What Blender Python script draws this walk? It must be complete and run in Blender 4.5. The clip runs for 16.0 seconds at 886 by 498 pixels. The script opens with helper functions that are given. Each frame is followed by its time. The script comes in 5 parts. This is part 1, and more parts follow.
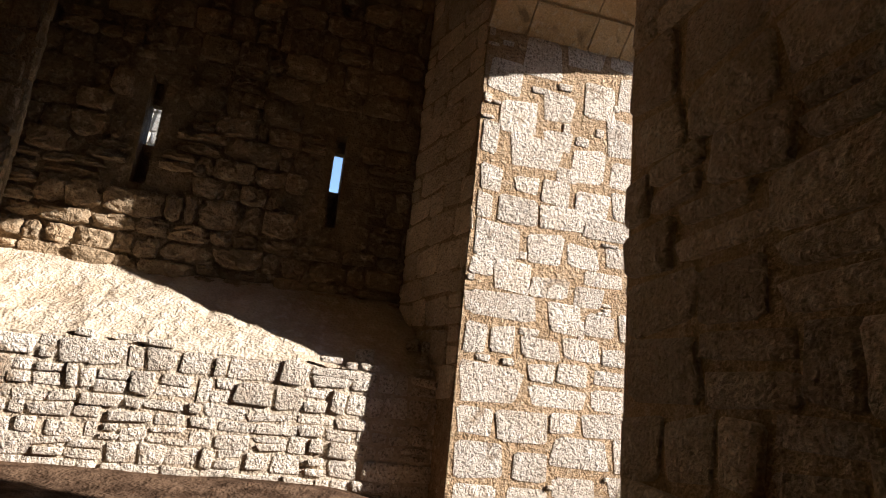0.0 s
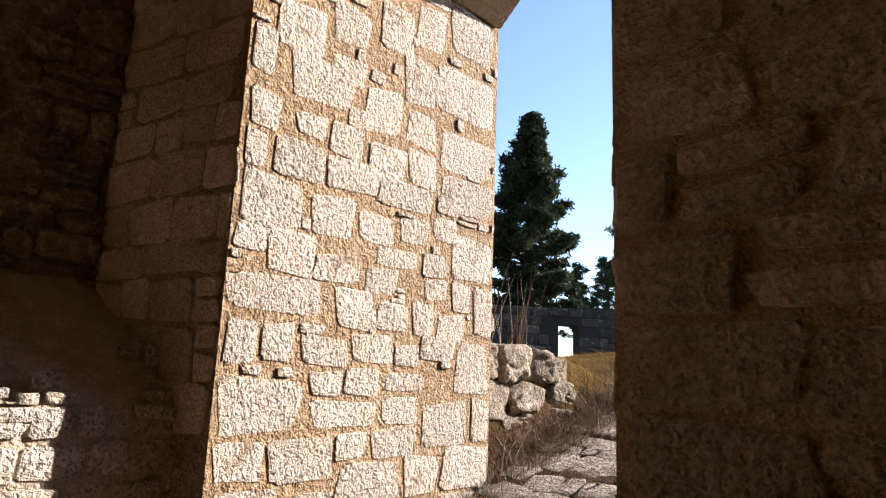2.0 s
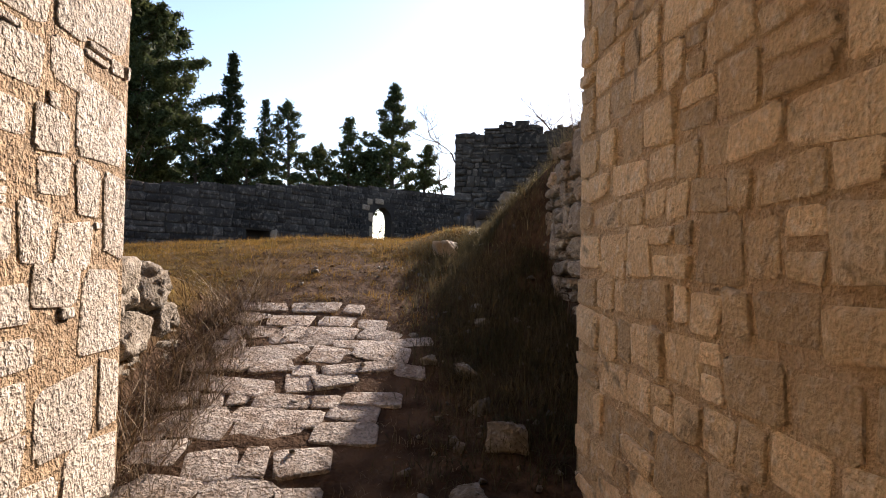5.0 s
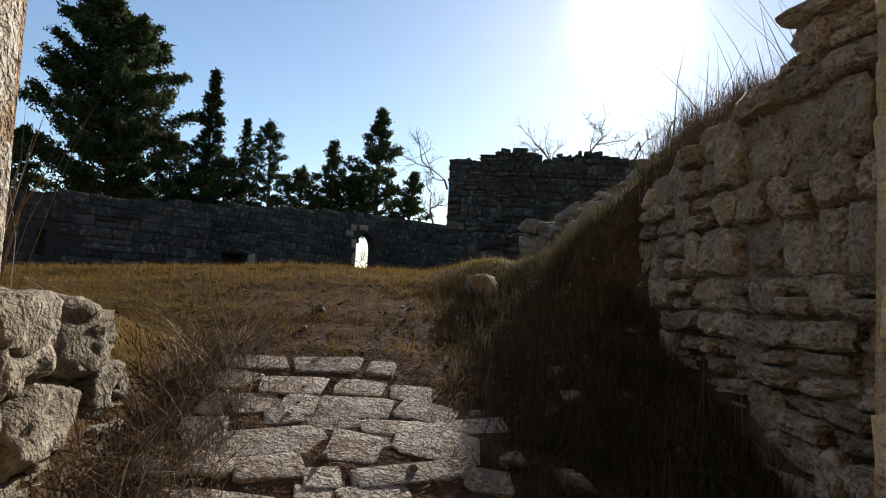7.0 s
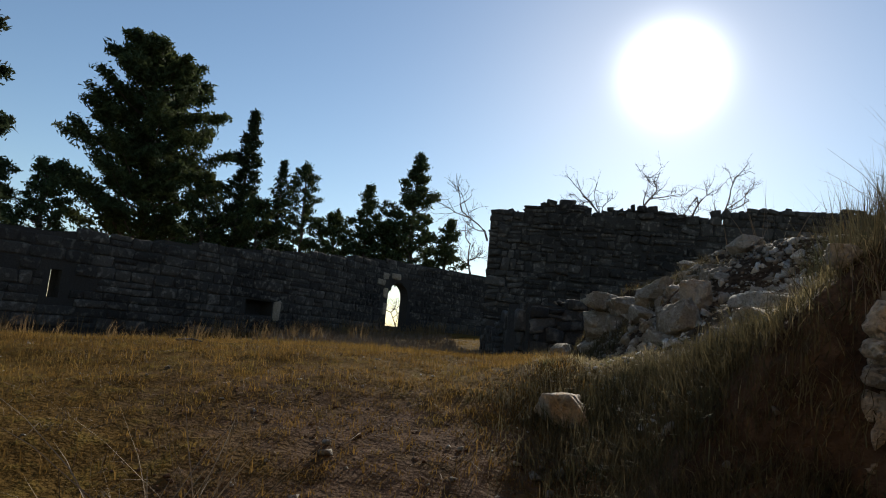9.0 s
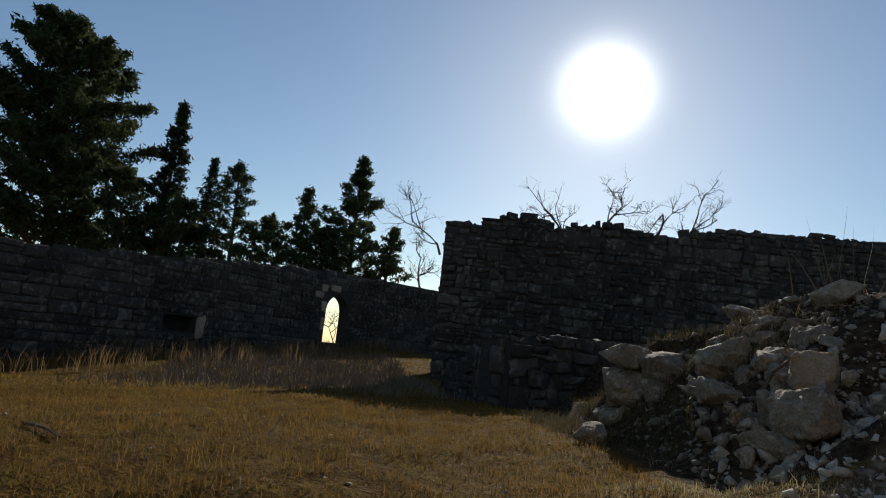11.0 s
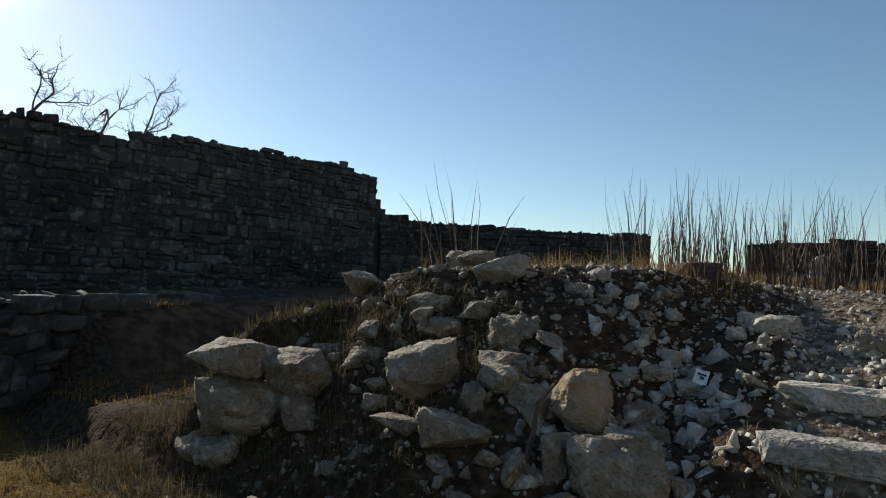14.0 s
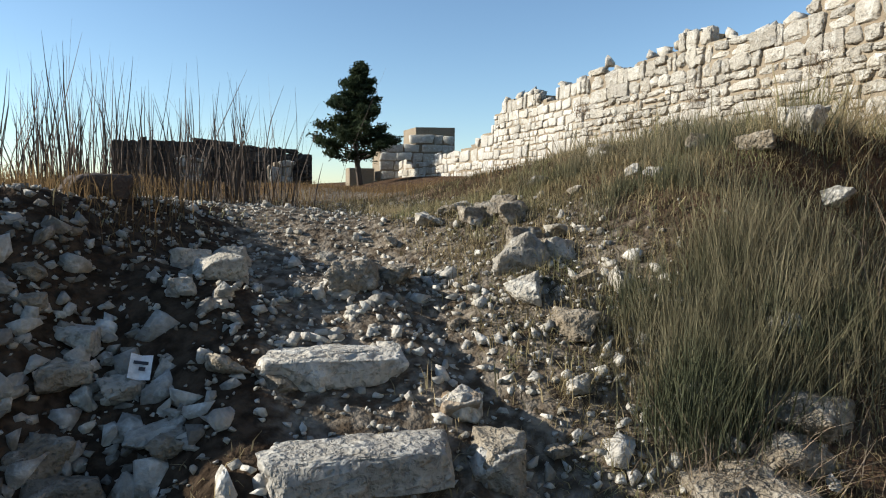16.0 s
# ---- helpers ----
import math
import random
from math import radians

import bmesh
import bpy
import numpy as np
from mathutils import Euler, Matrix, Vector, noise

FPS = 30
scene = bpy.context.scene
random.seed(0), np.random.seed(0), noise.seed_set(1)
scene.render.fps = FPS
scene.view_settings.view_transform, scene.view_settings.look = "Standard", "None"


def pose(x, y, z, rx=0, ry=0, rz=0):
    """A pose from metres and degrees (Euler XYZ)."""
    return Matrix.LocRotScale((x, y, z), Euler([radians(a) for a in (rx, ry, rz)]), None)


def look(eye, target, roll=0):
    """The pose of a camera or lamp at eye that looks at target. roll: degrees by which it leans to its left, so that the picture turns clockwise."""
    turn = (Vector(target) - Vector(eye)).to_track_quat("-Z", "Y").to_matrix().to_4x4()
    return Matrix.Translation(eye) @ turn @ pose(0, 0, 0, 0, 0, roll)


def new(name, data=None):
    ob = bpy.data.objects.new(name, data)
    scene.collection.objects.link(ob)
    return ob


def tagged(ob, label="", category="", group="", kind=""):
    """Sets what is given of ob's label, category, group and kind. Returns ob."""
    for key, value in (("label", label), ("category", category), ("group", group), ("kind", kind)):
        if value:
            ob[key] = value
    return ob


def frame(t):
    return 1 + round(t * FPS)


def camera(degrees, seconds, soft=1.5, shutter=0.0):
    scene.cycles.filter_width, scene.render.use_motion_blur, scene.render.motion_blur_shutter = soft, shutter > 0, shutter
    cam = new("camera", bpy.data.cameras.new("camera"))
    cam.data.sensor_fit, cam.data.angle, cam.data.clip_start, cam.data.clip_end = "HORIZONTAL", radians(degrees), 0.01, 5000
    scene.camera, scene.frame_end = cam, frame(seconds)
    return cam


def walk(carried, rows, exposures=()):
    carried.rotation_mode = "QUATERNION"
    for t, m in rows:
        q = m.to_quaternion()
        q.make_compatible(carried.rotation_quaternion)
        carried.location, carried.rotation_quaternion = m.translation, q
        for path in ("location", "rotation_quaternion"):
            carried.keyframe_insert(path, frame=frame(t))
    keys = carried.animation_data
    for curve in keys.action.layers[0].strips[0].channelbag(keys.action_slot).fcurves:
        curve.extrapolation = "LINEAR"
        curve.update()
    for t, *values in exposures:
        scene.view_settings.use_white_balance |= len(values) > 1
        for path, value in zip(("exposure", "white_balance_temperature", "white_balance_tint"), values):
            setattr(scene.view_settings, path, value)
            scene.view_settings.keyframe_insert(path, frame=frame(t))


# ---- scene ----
cam = camera(69.1, 16.0, soft=1.1)
PATH = [
    (0, (-0.276, 0.131, 1.523), (0.194, 2.012, 2.013), 6.0),
    (0.5, (-0.411, 0.5, 1.606), (0.162, 2.347, 2.118), 6.1),
    (1, (-0.485, 0.941, 1.788), (0.455, 2.633, 2.292), 4.6),
    (1.5, (-0.507, 1.35, 1.791), (0.648, 2.934, 2.188), 1.9),
    (2, (-0.477, 1.792, 2.022), (0.915, 3.178, 2.396), 2.3),
    (2.5, (-0.506, 2.208, 2.124), (1.12, 3.34, 2.397), 1.4),
    (3, (-0.508, 2.55, 2.178), (1.282, 3.427, 2.339), 2.2),
    (3.5, (-0.395, 2.901, 2.183), (1.534, 3.409, 2.328), -0.6),
    (4, (-0.249, 3.225, 2.227), (1.731, 3.502, 2.284), 1.7),
    (4.5, (0.04, 3.571, 2.268), (2.039, 3.549, 2.316), 2.2),
    (4.7, (0.114, 3.668, 2.297), (2.112, 3.582, 2.32), 1.4),
    (6.8, (1.718, 4.253, 2.349), (3.696, 3.996, 2.501), 2.4),
    (7, (1.867, 4.271, 2.369), (3.854, 4.079, 2.503), 3.1),
    (7.5, (2.329, 4.303, 2.444), (4.322, 4.258, 2.602), 4.9),
    (8, (2.713, 4.348, 2.586), (4.704, 4.321, 2.769), 7.0),
    (8.5, (3.186, 4.335, 2.68), (5.166, 4.266, 2.953), 5.8),
    (8.7, (3.33, 4.341, 2.738), (5.311, 4.263, 3.004), 5.5),
    (10.8, (5.584, 4.668, 3.375), (7.557, 4.546, 3.678), 6.1),
    (11, (5.761, 4.747, 3.362), (7.718, 4.471, 3.666), 6.3),
    (11.5, (6.255, 4.782, 3.442), (8.144, 4.152, 3.628), 4.4),
    (12, (6.699, 4.842, 3.624), (8.52, 4.038, 3.819), 3.8),
    (12.5, (7.169, 4.951, 3.684), (8.864, 3.913, 3.903), 4.4),
    (13, (7.653, 4.992, 3.809), (9.148, 3.665, 3.89), 4.7),
    (13.5, (8.16, 4.954, 3.962), (9.384, 3.378, 4.101), 2.5),
    (14, (8.587, 4.948, 4.014), (9.609, 3.234, 4.134), 2.1),
    (14.5, (9.009, 4.839, 4.09), (9.542, 2.912, 4.051), 1.2),
    (15, (9.17, 4.45, 4.103), (9.261, 2.453, 4.046), -1.0),
    (15.5, (9.201, 4.032, 4.099), (8.856, 2.067, 3.955), 0.0),
    (16, (9.065, 3.499, 4.174), (8.303, 1.657, 4.017), 0.6),
]
EXPOSURES = [(0, 1.62, 6250, 14), (2.5, 1.66, 6450, 18), (3.5, 1.5, 6400, 18), (4.7, 1.48, 7100, 21), (6.8, 0.58, 6600, 10), (8.7, 0.28, 6600, 7), (11, -0.1, 6600, 6),
             (12.5, -0.08, 6600, 5), (14, 0.28, 6450, 4), (15, 0.62, 6350, 5), (16, 0.74, 6200, 6)]
walk(cam, [(t, look(e, g, r)) for t, e, g, r in PATH], EXPOSURES)

# ---- light ----
SUN_AZ, SUN_EL = radians(111.4), radians(23.5)
SUN_DIR = Vector((math.sin(SUN_AZ) * math.cos(SUN_EL), math.cos(SUN_AZ) * math.cos(SUN_EL), math.sin(SUN_EL)))
world = bpy.data.worlds.new("world")
scene.world = world
world.use_nodes = True
wn = world.node_tree.nodes
sky = wn.new("ShaderNodeTexSky")
sky.sky_type, sky.sun_disc = "NISHITA", False
sky.sun_elevation, sky.sun_rotation = SUN_EL, SUN_AZ
sky.air_density, sky.dust_density, sky.ozone_density = 1.0, 0.2, 2.5
# the sun in the sky, its lens glare painted in as a soft glow
wl = world.node_tree.links
direction = wn.new("ShaderNodeTexCoord")
towards = wn.new("ShaderNodeVectorMath")
towards.operation = "DOT_PRODUCT"
towards.inputs[1].default_value = SUN_DIR
wl.new(direction.outputs["Generated"], towards.inputs[0])
falloff = wn.new("ShaderNodeMath")
falloff.operation = "MULTIPLY_ADD"
falloff.inputs[1].default_value, falloff.inputs[2].default_value = 2 / radians(2.9) ** 2, -2 / radians(2.9) ** 2
wl.new(towards.outputs["Value"], falloff.inputs[0])
sun_glare = wn.new("ShaderNodeMath")
sun_glare.operation = "EXPONENT"
wl.new(falloff.outputs[0], sun_glare.inputs[0])
tint = wn.new("ShaderNodeVectorMath")
tint.operation = "SCALE"
tint.inputs[0].default_value = (24, 23, 22)
wl.new(sun_glare.outputs[0], tint.inputs["Scale"])
whole_sky = wn.new("ShaderNodeVectorMath")
wl.new(sky.outputs[0], whole_sky.inputs[0])
wl.new(tint.outputs[0], whole_sky.inputs[1])
wl.new(whole_sky.outputs[0], wn["Background"].inputs[0])
wn["Background"].inputs[1].default_value = 0.1
sun_data = bpy.data.lights.new("sun", "SUN")
sun_data.energy, sun_data.angle, sun_data.color = 5.0, radians(0.53), (1.0, 0.93, 0.83)
sun = new("sun", sun_data)
sun.matrix_world = Matrix.Translation((20, -10, 30)) @ SUN_DIR.to_track_quat("Z", "Y").to_matrix().to_4x4()

rng = np.random.default_rng(7)


# ---- materials ----
def material(name, colours, rough=0.9, grain=9.0, stain=1.1, bump=0.5, fine=60.0, spread=0.35, island=False, speck=None, gloss=0.25, leafy=0.0, pits=0.0):
    """A surface of two or three colours, mixed by a broad stain and a fine grain, with relief in real size."""
    m = bpy.data.materials.new(name)
    m.use_nodes = True
    nt = m.node_tree
    N, L = nt.nodes, nt.links
    bsdf = N["Principled BSDF"]
    bsdf.inputs["Roughness"].default_value = rough
    bsdf.inputs["Specular IOR Level"].default_value = gloss
    geo = N.new("ShaderNodeNewGeometry")
    def noise_at(scale, detail=4.0, dist=0.0):
        n = N.new("ShaderNodeTexNoise")
        n.inputs["Scale"].default_value, n.inputs["Detail"].default_value, n.inputs["Distortion"].default_value = scale, detail, dist
        L.new(geo.outputs["Position"], n.inputs["Vector"])
        return n
    def ramp(sock, a, b):
        r = N.new("ShaderNodeMapRange")
        r.inputs["From Min"].default_value, r.inputs["From Max"].default_value = a, b
        L.new(sock, r.inputs["Value"])
        return r.outputs[0]
    def mix(f, a, b):
        x = N.new("ShaderNodeMix")
        x.data_type = "RGBA"
        L.new(f, x.inputs[0])
        for s, v in ((6, a), (7, b)):
            if isinstance(v, tuple):
                x.inputs[s].default_value = (*v, 1)
            else:
                L.new(v, x.inputs[s])
        return x.outputs[2]
    n1, n2, n3 = noise_at(stain, 5, 0.6), noise_at(grain, 6), noise_at(fine, 3)
    col = mix(ramp(n1.outputs[0], 0.35, 0.65), colours[0], colours[1])
    if len(colours) > 2:
        col = mix(ramp(n2.outputs[0], 0.52, 0.68), col, colours[2])
    if speck:
        n4 = noise_at(3.1, 7, 1.2)
        col = mix(ramp(n4.outputs[0], 0.62, 0.7), col, speck)
    if pits:
        n5 = noise_at(48.0, 2.5, 0.3)
        pit = ramp(n5.outputs[0], 0.36, 0.47)
        worn = mix(pit, tuple(c * 0.42 for c in colours[1]), col)
        hold = N.new("ShaderNodeMix")
        hold.data_type = "RGBA"
        hold.inputs[0].default_value = pits
        L.new(col, hold.inputs[6])
        L.new(worn, hold.inputs[7])
        col = hold.outputs[2]
    if island:
        vary = geo.outputs["Random Per Island"]
    else:
        info = N.new("ShaderNodeObjectInfo")
        vary = info.outputs["Random"]
    val = N.new("ShaderNodeMath")
    val.operation = "MULTIPLY_ADD"
    L.new(vary, val.inputs[0])
    val.inputs[1].default_value, val.inputs[2].default_value = spread, 1 - spread * 0.5
    gr = ramp(n3.outputs[0], 0.3, 0.7)
    val2 = N.new("ShaderNodeMath")
    val2.operation = "MULTIPLY_ADD"
    L.new(gr, val2.inputs[0])
    val2.inputs[1].default_value, val2.inputs[2].default_value = 0.3, 0.85
    val3 = N.new("ShaderNodeMath")
    val3.operation = "MULTIPLY"
    L.new(val.outputs[0], val3.inputs[0])
    L.new(val2.outputs[0], val3.inputs[1])
    hsv = N.new("ShaderNodeHueSaturation")
    L.new(val3.outputs[0], hsv.inputs["Value"])
    L.new(col, hsv.inputs["Color"])
    L.new(hsv.outputs[0], bsdf.inputs["Base Color"])
    if leafy:
        tr, both = N.new("ShaderNodeBsdfTranslucent"), N.new("ShaderNodeMixShader")
        L.new(hsv.outputs[0], tr.inputs["Color"])
        both.inputs[0].default_value = leafy
        L.new(bsdf.outputs[0], both.inputs[1])
        L.new(tr.outputs[0], both.inputs[2])
        L.new(both.outputs[0], N["Material Output"].inputs["Surface"])
    if bump:
        add = N.new("ShaderNodeMath")
        add.operation = "MULTIPLY_ADD"
        L.new(n3.outputs[0], add.inputs[0])
        add.inputs[1].default_value = 0.45
        L.new(n2.outputs[0], add.inputs[2])
        if pits:
            deep = N.new("ShaderNodeMath")
            deep.operation = "MULTIPLY_ADD"
            L.new(pit, deep.inputs[0])
            deep.inputs[1].default_value = 0.5 * pits
            L.new(add.outputs[0], deep.inputs[2])
            add = deep
        b = N.new("ShaderNodeBump")
        b.inputs["Strength"].default_value, b.inputs["Distance"].default_value = bump, 0.05
        L.new(add.outputs[0], b.inputs["Height"])
        L.new(b.outputs[0], bsdf.inputs["Normal"])
    return m


LIME = ((0.62, 0.545, 0.45), (0.53, 0.44, 0.34), (0.68, 0.62, 0.54))
M_STONE = material("limestone", LIME, grain=27, stain=2.3, bump=0.75, fine=85, spread=0.3, speck=(0.34, 0.26, 0.18), pits=0.75)
# the bay's limestone, with its shade put into this darker colour
M_DARKW = material("shade_darkened_limestone", ((0.30, 0.215, 0.13), (0.20, 0.14, 0.082), (0.37, 0.285, 0.185)), grain=15, stain=2.2, bump=0.9, fine=55, spread=0.5)
M_WARM = material("warm_limestone", ((0.74, 0.545, 0.325), (0.65, 0.45, 0.245), (0.75, 0.60, 0.41)), grain=18, stain=2.6, bump=0.7, fine=70, spread=0.55, speck=(0.34, 0.25, 0.15), pits=0.18)
M_SMOKE = material("passage_limestone", ((0.70, 0.54, 0.37), (0.56, 0.41, 0.265), (0.74, 0.60, 0.44)), grain=15, stain=2.2, bump=0.95, fine=55, spread=0.45, pits=0.25)
M_MORTAR = material("lime_mortar", ((0.47, 0.325, 0.19), (0.37, 0.245, 0.135), (0.53, 0.40, 0.26)), grain=22, stain=2.4, bump=1.0, fine=80, spread=0, pits=0.5)
M_PLASTER = material("tan_plaster", ((0.66, 0.46, 0.265), (0.55, 0.36, 0.19), (0.70, 0.53, 0.34)), grain=20, stain=2.4, bump=0.9, fine=80, spread=0)
# near-black because the backlit walls' shade is put into stone and mortar colour
M_GREY = material("backlit_dark_stone", ((0.07, 0.059, 0.048), (0.027, 0.023, 0.019), (0.13, 0.112, 0.092)), grain=6, stain=0.35, bump=0.8, fine=22, spread=0.9, island=True)
M_GREYCORE = material("backlit_dark_mortar", ((0.048, 0.041, 0.034), (0.03, 0.026, 0.022)), grain=9, stain=0.4, bump=0.6, fine=25, spread=0)
M_WHITE = material("bleached_stone", ((0.43, 0.39, 0.33), (0.32, 0.28, 0.22), (0.50, 0.465, 0.405)), grain=9, stain=0.9, bump=0.8, fine=35, spread=0.4, pits=0.3)
M_WHITEI = material("bleached_stone_rest", ((0.47, 0.43, 0.37), (0.35, 0.31, 0.25), (0.54, 0.505, 0.445)), grain=9, stain=0.9, bump=0.7, fine=35, spread=0.35, island=True)
M_WHITECORE = material("pale_mortar", ((0.29, 0.235, 0.165), (0.22, 0.17, 0.115)), grain=12, stain=1.0, bump=0.7, fine=40, spread=0)
M_ROCK = material("grey_limestone", ((0.285, 0.238, 0.175), (0.195, 0.155, 0.108), (0.375, 0.328, 0.262)), grain=13, stain=3.0, bump=0.85, fine=55, spread=0.3, pits=0.3)
M_ROCKI = material("grey_limestone_rubble", ((0.23, 0.20, 0.162), (0.14, 0.12, 0.092), (0.34, 0.31, 0.265)), grain=14, stain=3.0, bump=0.6, fine=55, spread=0.6, island=True)
M_HEAP = material("pale_rubble", ((0.42, 0.385, 0.33), (0.25, 0.22, 0.175), (0.52, 0.49, 0.435)), grain=14, stain=3.0, bump=0.6, fine=55, spread=0.6)
M_GRAVEL = material("pale_gravel", ((0.42, 0.385, 0.325), (0.28, 0.245, 0.19), (0.50, 0.465, 0.405)), grain=14, stain=2.0, bump=0.6, fine=50, spread=0.7, island=True)
M_ROCKY = material("ochre_limestone", ((0.34, 0.28, 0.21), (0.27, 0.18, 0.10), (0.36, 0.33, 0.28)), grain=9, stain=4.0, bump=0.8, fine=55, spread=0.1)
M_PAVE = material("paving_stone", ((0.50, 0.435, 0.37), (0.30, 0.225, 0.165), (0.53, 0.475, 0.41)), grain=16, stain=4.2, bump=1.0, fine=60, spread=0.35, pits=0.4)
M_BARK = material("bark", ((0.10, 0.075, 0.055), (0.07, 0.05, 0.04)), grain=12, stain=3, bump=0.6, fine=40, spread=0)
# weed green, darkened further with the bank's shade in the colour
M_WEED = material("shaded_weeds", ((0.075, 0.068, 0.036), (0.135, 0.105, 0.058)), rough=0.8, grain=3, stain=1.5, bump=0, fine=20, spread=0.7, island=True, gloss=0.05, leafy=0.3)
M_BRUSH = material("dead_twigs", ((0.30, 0.235, 0.16), (0.20, 0.15, 0.10)), grain=12, stain=3, bump=0, fine=40, spread=0.6, island=True)
M_TWIG = material("dry_twig", ((0.20, 0.15, 0.10), (0.14, 0.10, 0.07)), grain=12, stain=3, bump=0, fine=40, spread=0.5, island=True)
M_SWITCH = material("bare_stem_bark", ((0.10, 0.075, 0.055), (0.07, 0.05, 0.038)), grain=12, stain=3, bump=0, fine=40, spread=0.6, island=True)
M_CLOD = material("reddish_soil", ((0.10, 0.06, 0.038), (0.065, 0.038, 0.024), (0.14, 0.092, 0.06)), rough=0.95, grain=14, stain=4, bump=0.6, fine=60, spread=0.6, island=True, gloss=0.03)
M_PINE = material("pine_needles", ((0.05, 0.068, 0.032), (0.068, 0.08, 0.03)), rough=0.7, grain=1.5, stain=0.3, bump=0, fine=9, spread=0.7, island=True, gloss=0.05, leafy=0.3)
M_CYP = material("cypress_foliage", ((0.028, 0.042, 0.022), (0.04, 0.05, 0.024)), rough=0.7, grain=1.5, stain=0.4, bump=0, fine=9, spread=0.7, island=True, gloss=0.05, leafy=0.3)
M_DRY = material("dry_grass", ((0.215, 0.128, 0.036), (0.15, 0.088, 0.026), (0.165, 0.118, 0.034)), rough=0.8, grain=3, stain=0.5, bump=0, fine=20, spread=0.7, island=True, gloss=0.05, leafy=0.45)
M_TALL = material("tall_dry_grass", ((0.23, 0.15, 0.07), (0.155, 0.10, 0.05)), rough=0.8, grain=3, stain=0.5, bump=0, fine=20, spread=0.6, island=True, gloss=0.05, leafy=0.45)
M_STRAW = material("pale_straw", ((0.36, 0.285, 0.165), (0.27, 0.215, 0.115), (0.20, 0.20, 0.095)), rough=0.8, grain=3, stain=1.2, bump=0, fine=20, spread=0.8, island=True, gloss=0.05, leafy=0.4)
M_BROOM = material("broom_stems", ((0.085, 0.088, 0.05), (0.20, 0.165, 0.10), (0.055, 0.06, 0.034)), rough=0.75, grain=3, stain=1.6, bump=0, fine=20, spread=0.9, island=True, gloss=0.05, leafy=0.12)
M_TERR = material("shaded_wall_stone", ((0.41, 0.325, 0.235), (0.28, 0.215, 0.15), (0.46, 0.385, 0.295)), grain=10, stain=2.0, bump=0.9, fine=45, spread=0.5, pits=0.4)
M_LEDGE = material("lime_rubble", ((0.50, 0.42, 0.32), (0.41, 0.32, 0.225), (0.55, 0.48, 0.39)), grain=9, stain=3, bump=1.0, fine=45, spread=0)
M_PAPER = material("white_paper", ((0.75, 0.75, 0.73), (0.68, 0.68, 0.67)), grain=8, stain=2, bump=0.1, spread=0)
M_INK = material("dark_ink", ((0.06, 0.06, 0.07), (0.05, 0.05, 0.06)), grain=8, stain=2, bump=0, spread=0)


def ground_material():
    m = material("dry_ground", ((0.11, 0.064, 0.016), (0.075, 0.043, 0.012), (0.13, 0.085, 0.02)), rough=0.95, grain=7, stain=0.7, bump=0.9, fine=38, spread=0, gloss=0.02)
    nt = m.node_tree
    N, L = nt.nodes, nt.links
    bsdf = N["Principled BSDF"]
    base = bsdf.inputs["Base Color"].links[0].from_socket
    geo = N.new("ShaderNodeNewGeometry")
    def layer(base, attr, ca, cb, scale):
        a = N.new("ShaderNodeAttribute")
        a.attribute_name = attr
        n = N.new("ShaderNodeTexNoise")
        n.inputs["Scale"].default_value, n.inputs["Detail"].default_value = scale, 6
        L.new(geo.outputs["Position"], n.inputs["Vector"])
        c = N.new("ShaderNodeMix")
        c.data_type = "RGBA"
        r = N.new("ShaderNodeMapRange")
        r.inputs["From Min"].default_value, r.inputs["From Max"].default_value = 0.4, 0.62
        L.new(n.outputs[0], r.inputs["Value"])
        L.new(r.outputs[0], c.inputs[0])
        c.inputs[6].default_value, c.inputs[7].default_value = (*ca, 1), (*cb, 1)
        f = N.new("ShaderNodeMath")
        f.operation = "MULTIPLY_ADD"
        f.use_clamp = True
        L.new(n.outputs[0], f.inputs[0])
        f.inputs[1].default_value = 1.6
        sub = N.new("ShaderNodeMath")
        sub.operation = "MULTIPLY_ADD"
        L.new(a.outputs["Fac"], sub.inputs[0])
        sub.inputs[1].default_value, sub.inputs[2].default_value = 2.6, -1.6
        L.new(sub.outputs[0], f.inputs[2])
        x = N.new("ShaderNodeMix")
        x.data_type = "RGBA"
        L.new(f.outputs[0], x.inputs[0])
        L.new(base, x.inputs[6])
        L.new(c.outputs[2], x.inputs[7])
        return x.outputs[2]
    base = layer(base, "soil", (0.052, 0.031, 0.019), (0.115, 0.072, 0.045), 5.0)
    base = layer(base, "stony", (0.03, 0.02, 0.013), (0.075, 0.052, 0.034), 16.0)
    base = layer(base, "dust", (0.075, 0.055, 0.037), (0.225, 0.185, 0.14), 17.0)
    L.new(base, bsdf.inputs["Base Color"])
    return m


M_GROUND = ground_material()


# ---- building helpers ----
def mesh_np(name, V, F):
    """A mesh from numpy vertices and equal-sided faces."""
    me = bpy.data.meshes.new(name)
    V = np.ascontiguousarray(V, dtype=np.float32)
    F = np.ascontiguousarray(F, dtype=np.int32)
    k = F.shape[1]
    me.vertices.add(len(V))
    me.vertices.foreach_set("co", V.ravel())
    me.loops.add(F.size)
    me.loops.foreach_set("vertex_index", F.ravel())
    me.polygons.add(len(F))
    me.polygons.foreach_set("loop_start", np.arange(0, F.size, k, dtype=np.int32))
    me.update(calc_edges=True)
    return me


def add_mesh(name, me, mat, parent=None, label=""):
    me.materials.append(mat)
    ob = new(name, me)
    if parent is not None:
        ob.parent = parent
    if label:
        ob["label"] = label
    return ob


def part(name, bm, mat, parent=None, label=""):
    me = bpy.data.meshes.new(name)
    bmesh.ops.recalc_face_normals(bm, faces=bm.faces)
    bm.to_mesh(me)
    bm.free()
    return add_mesh(name, me, mat, parent, label)


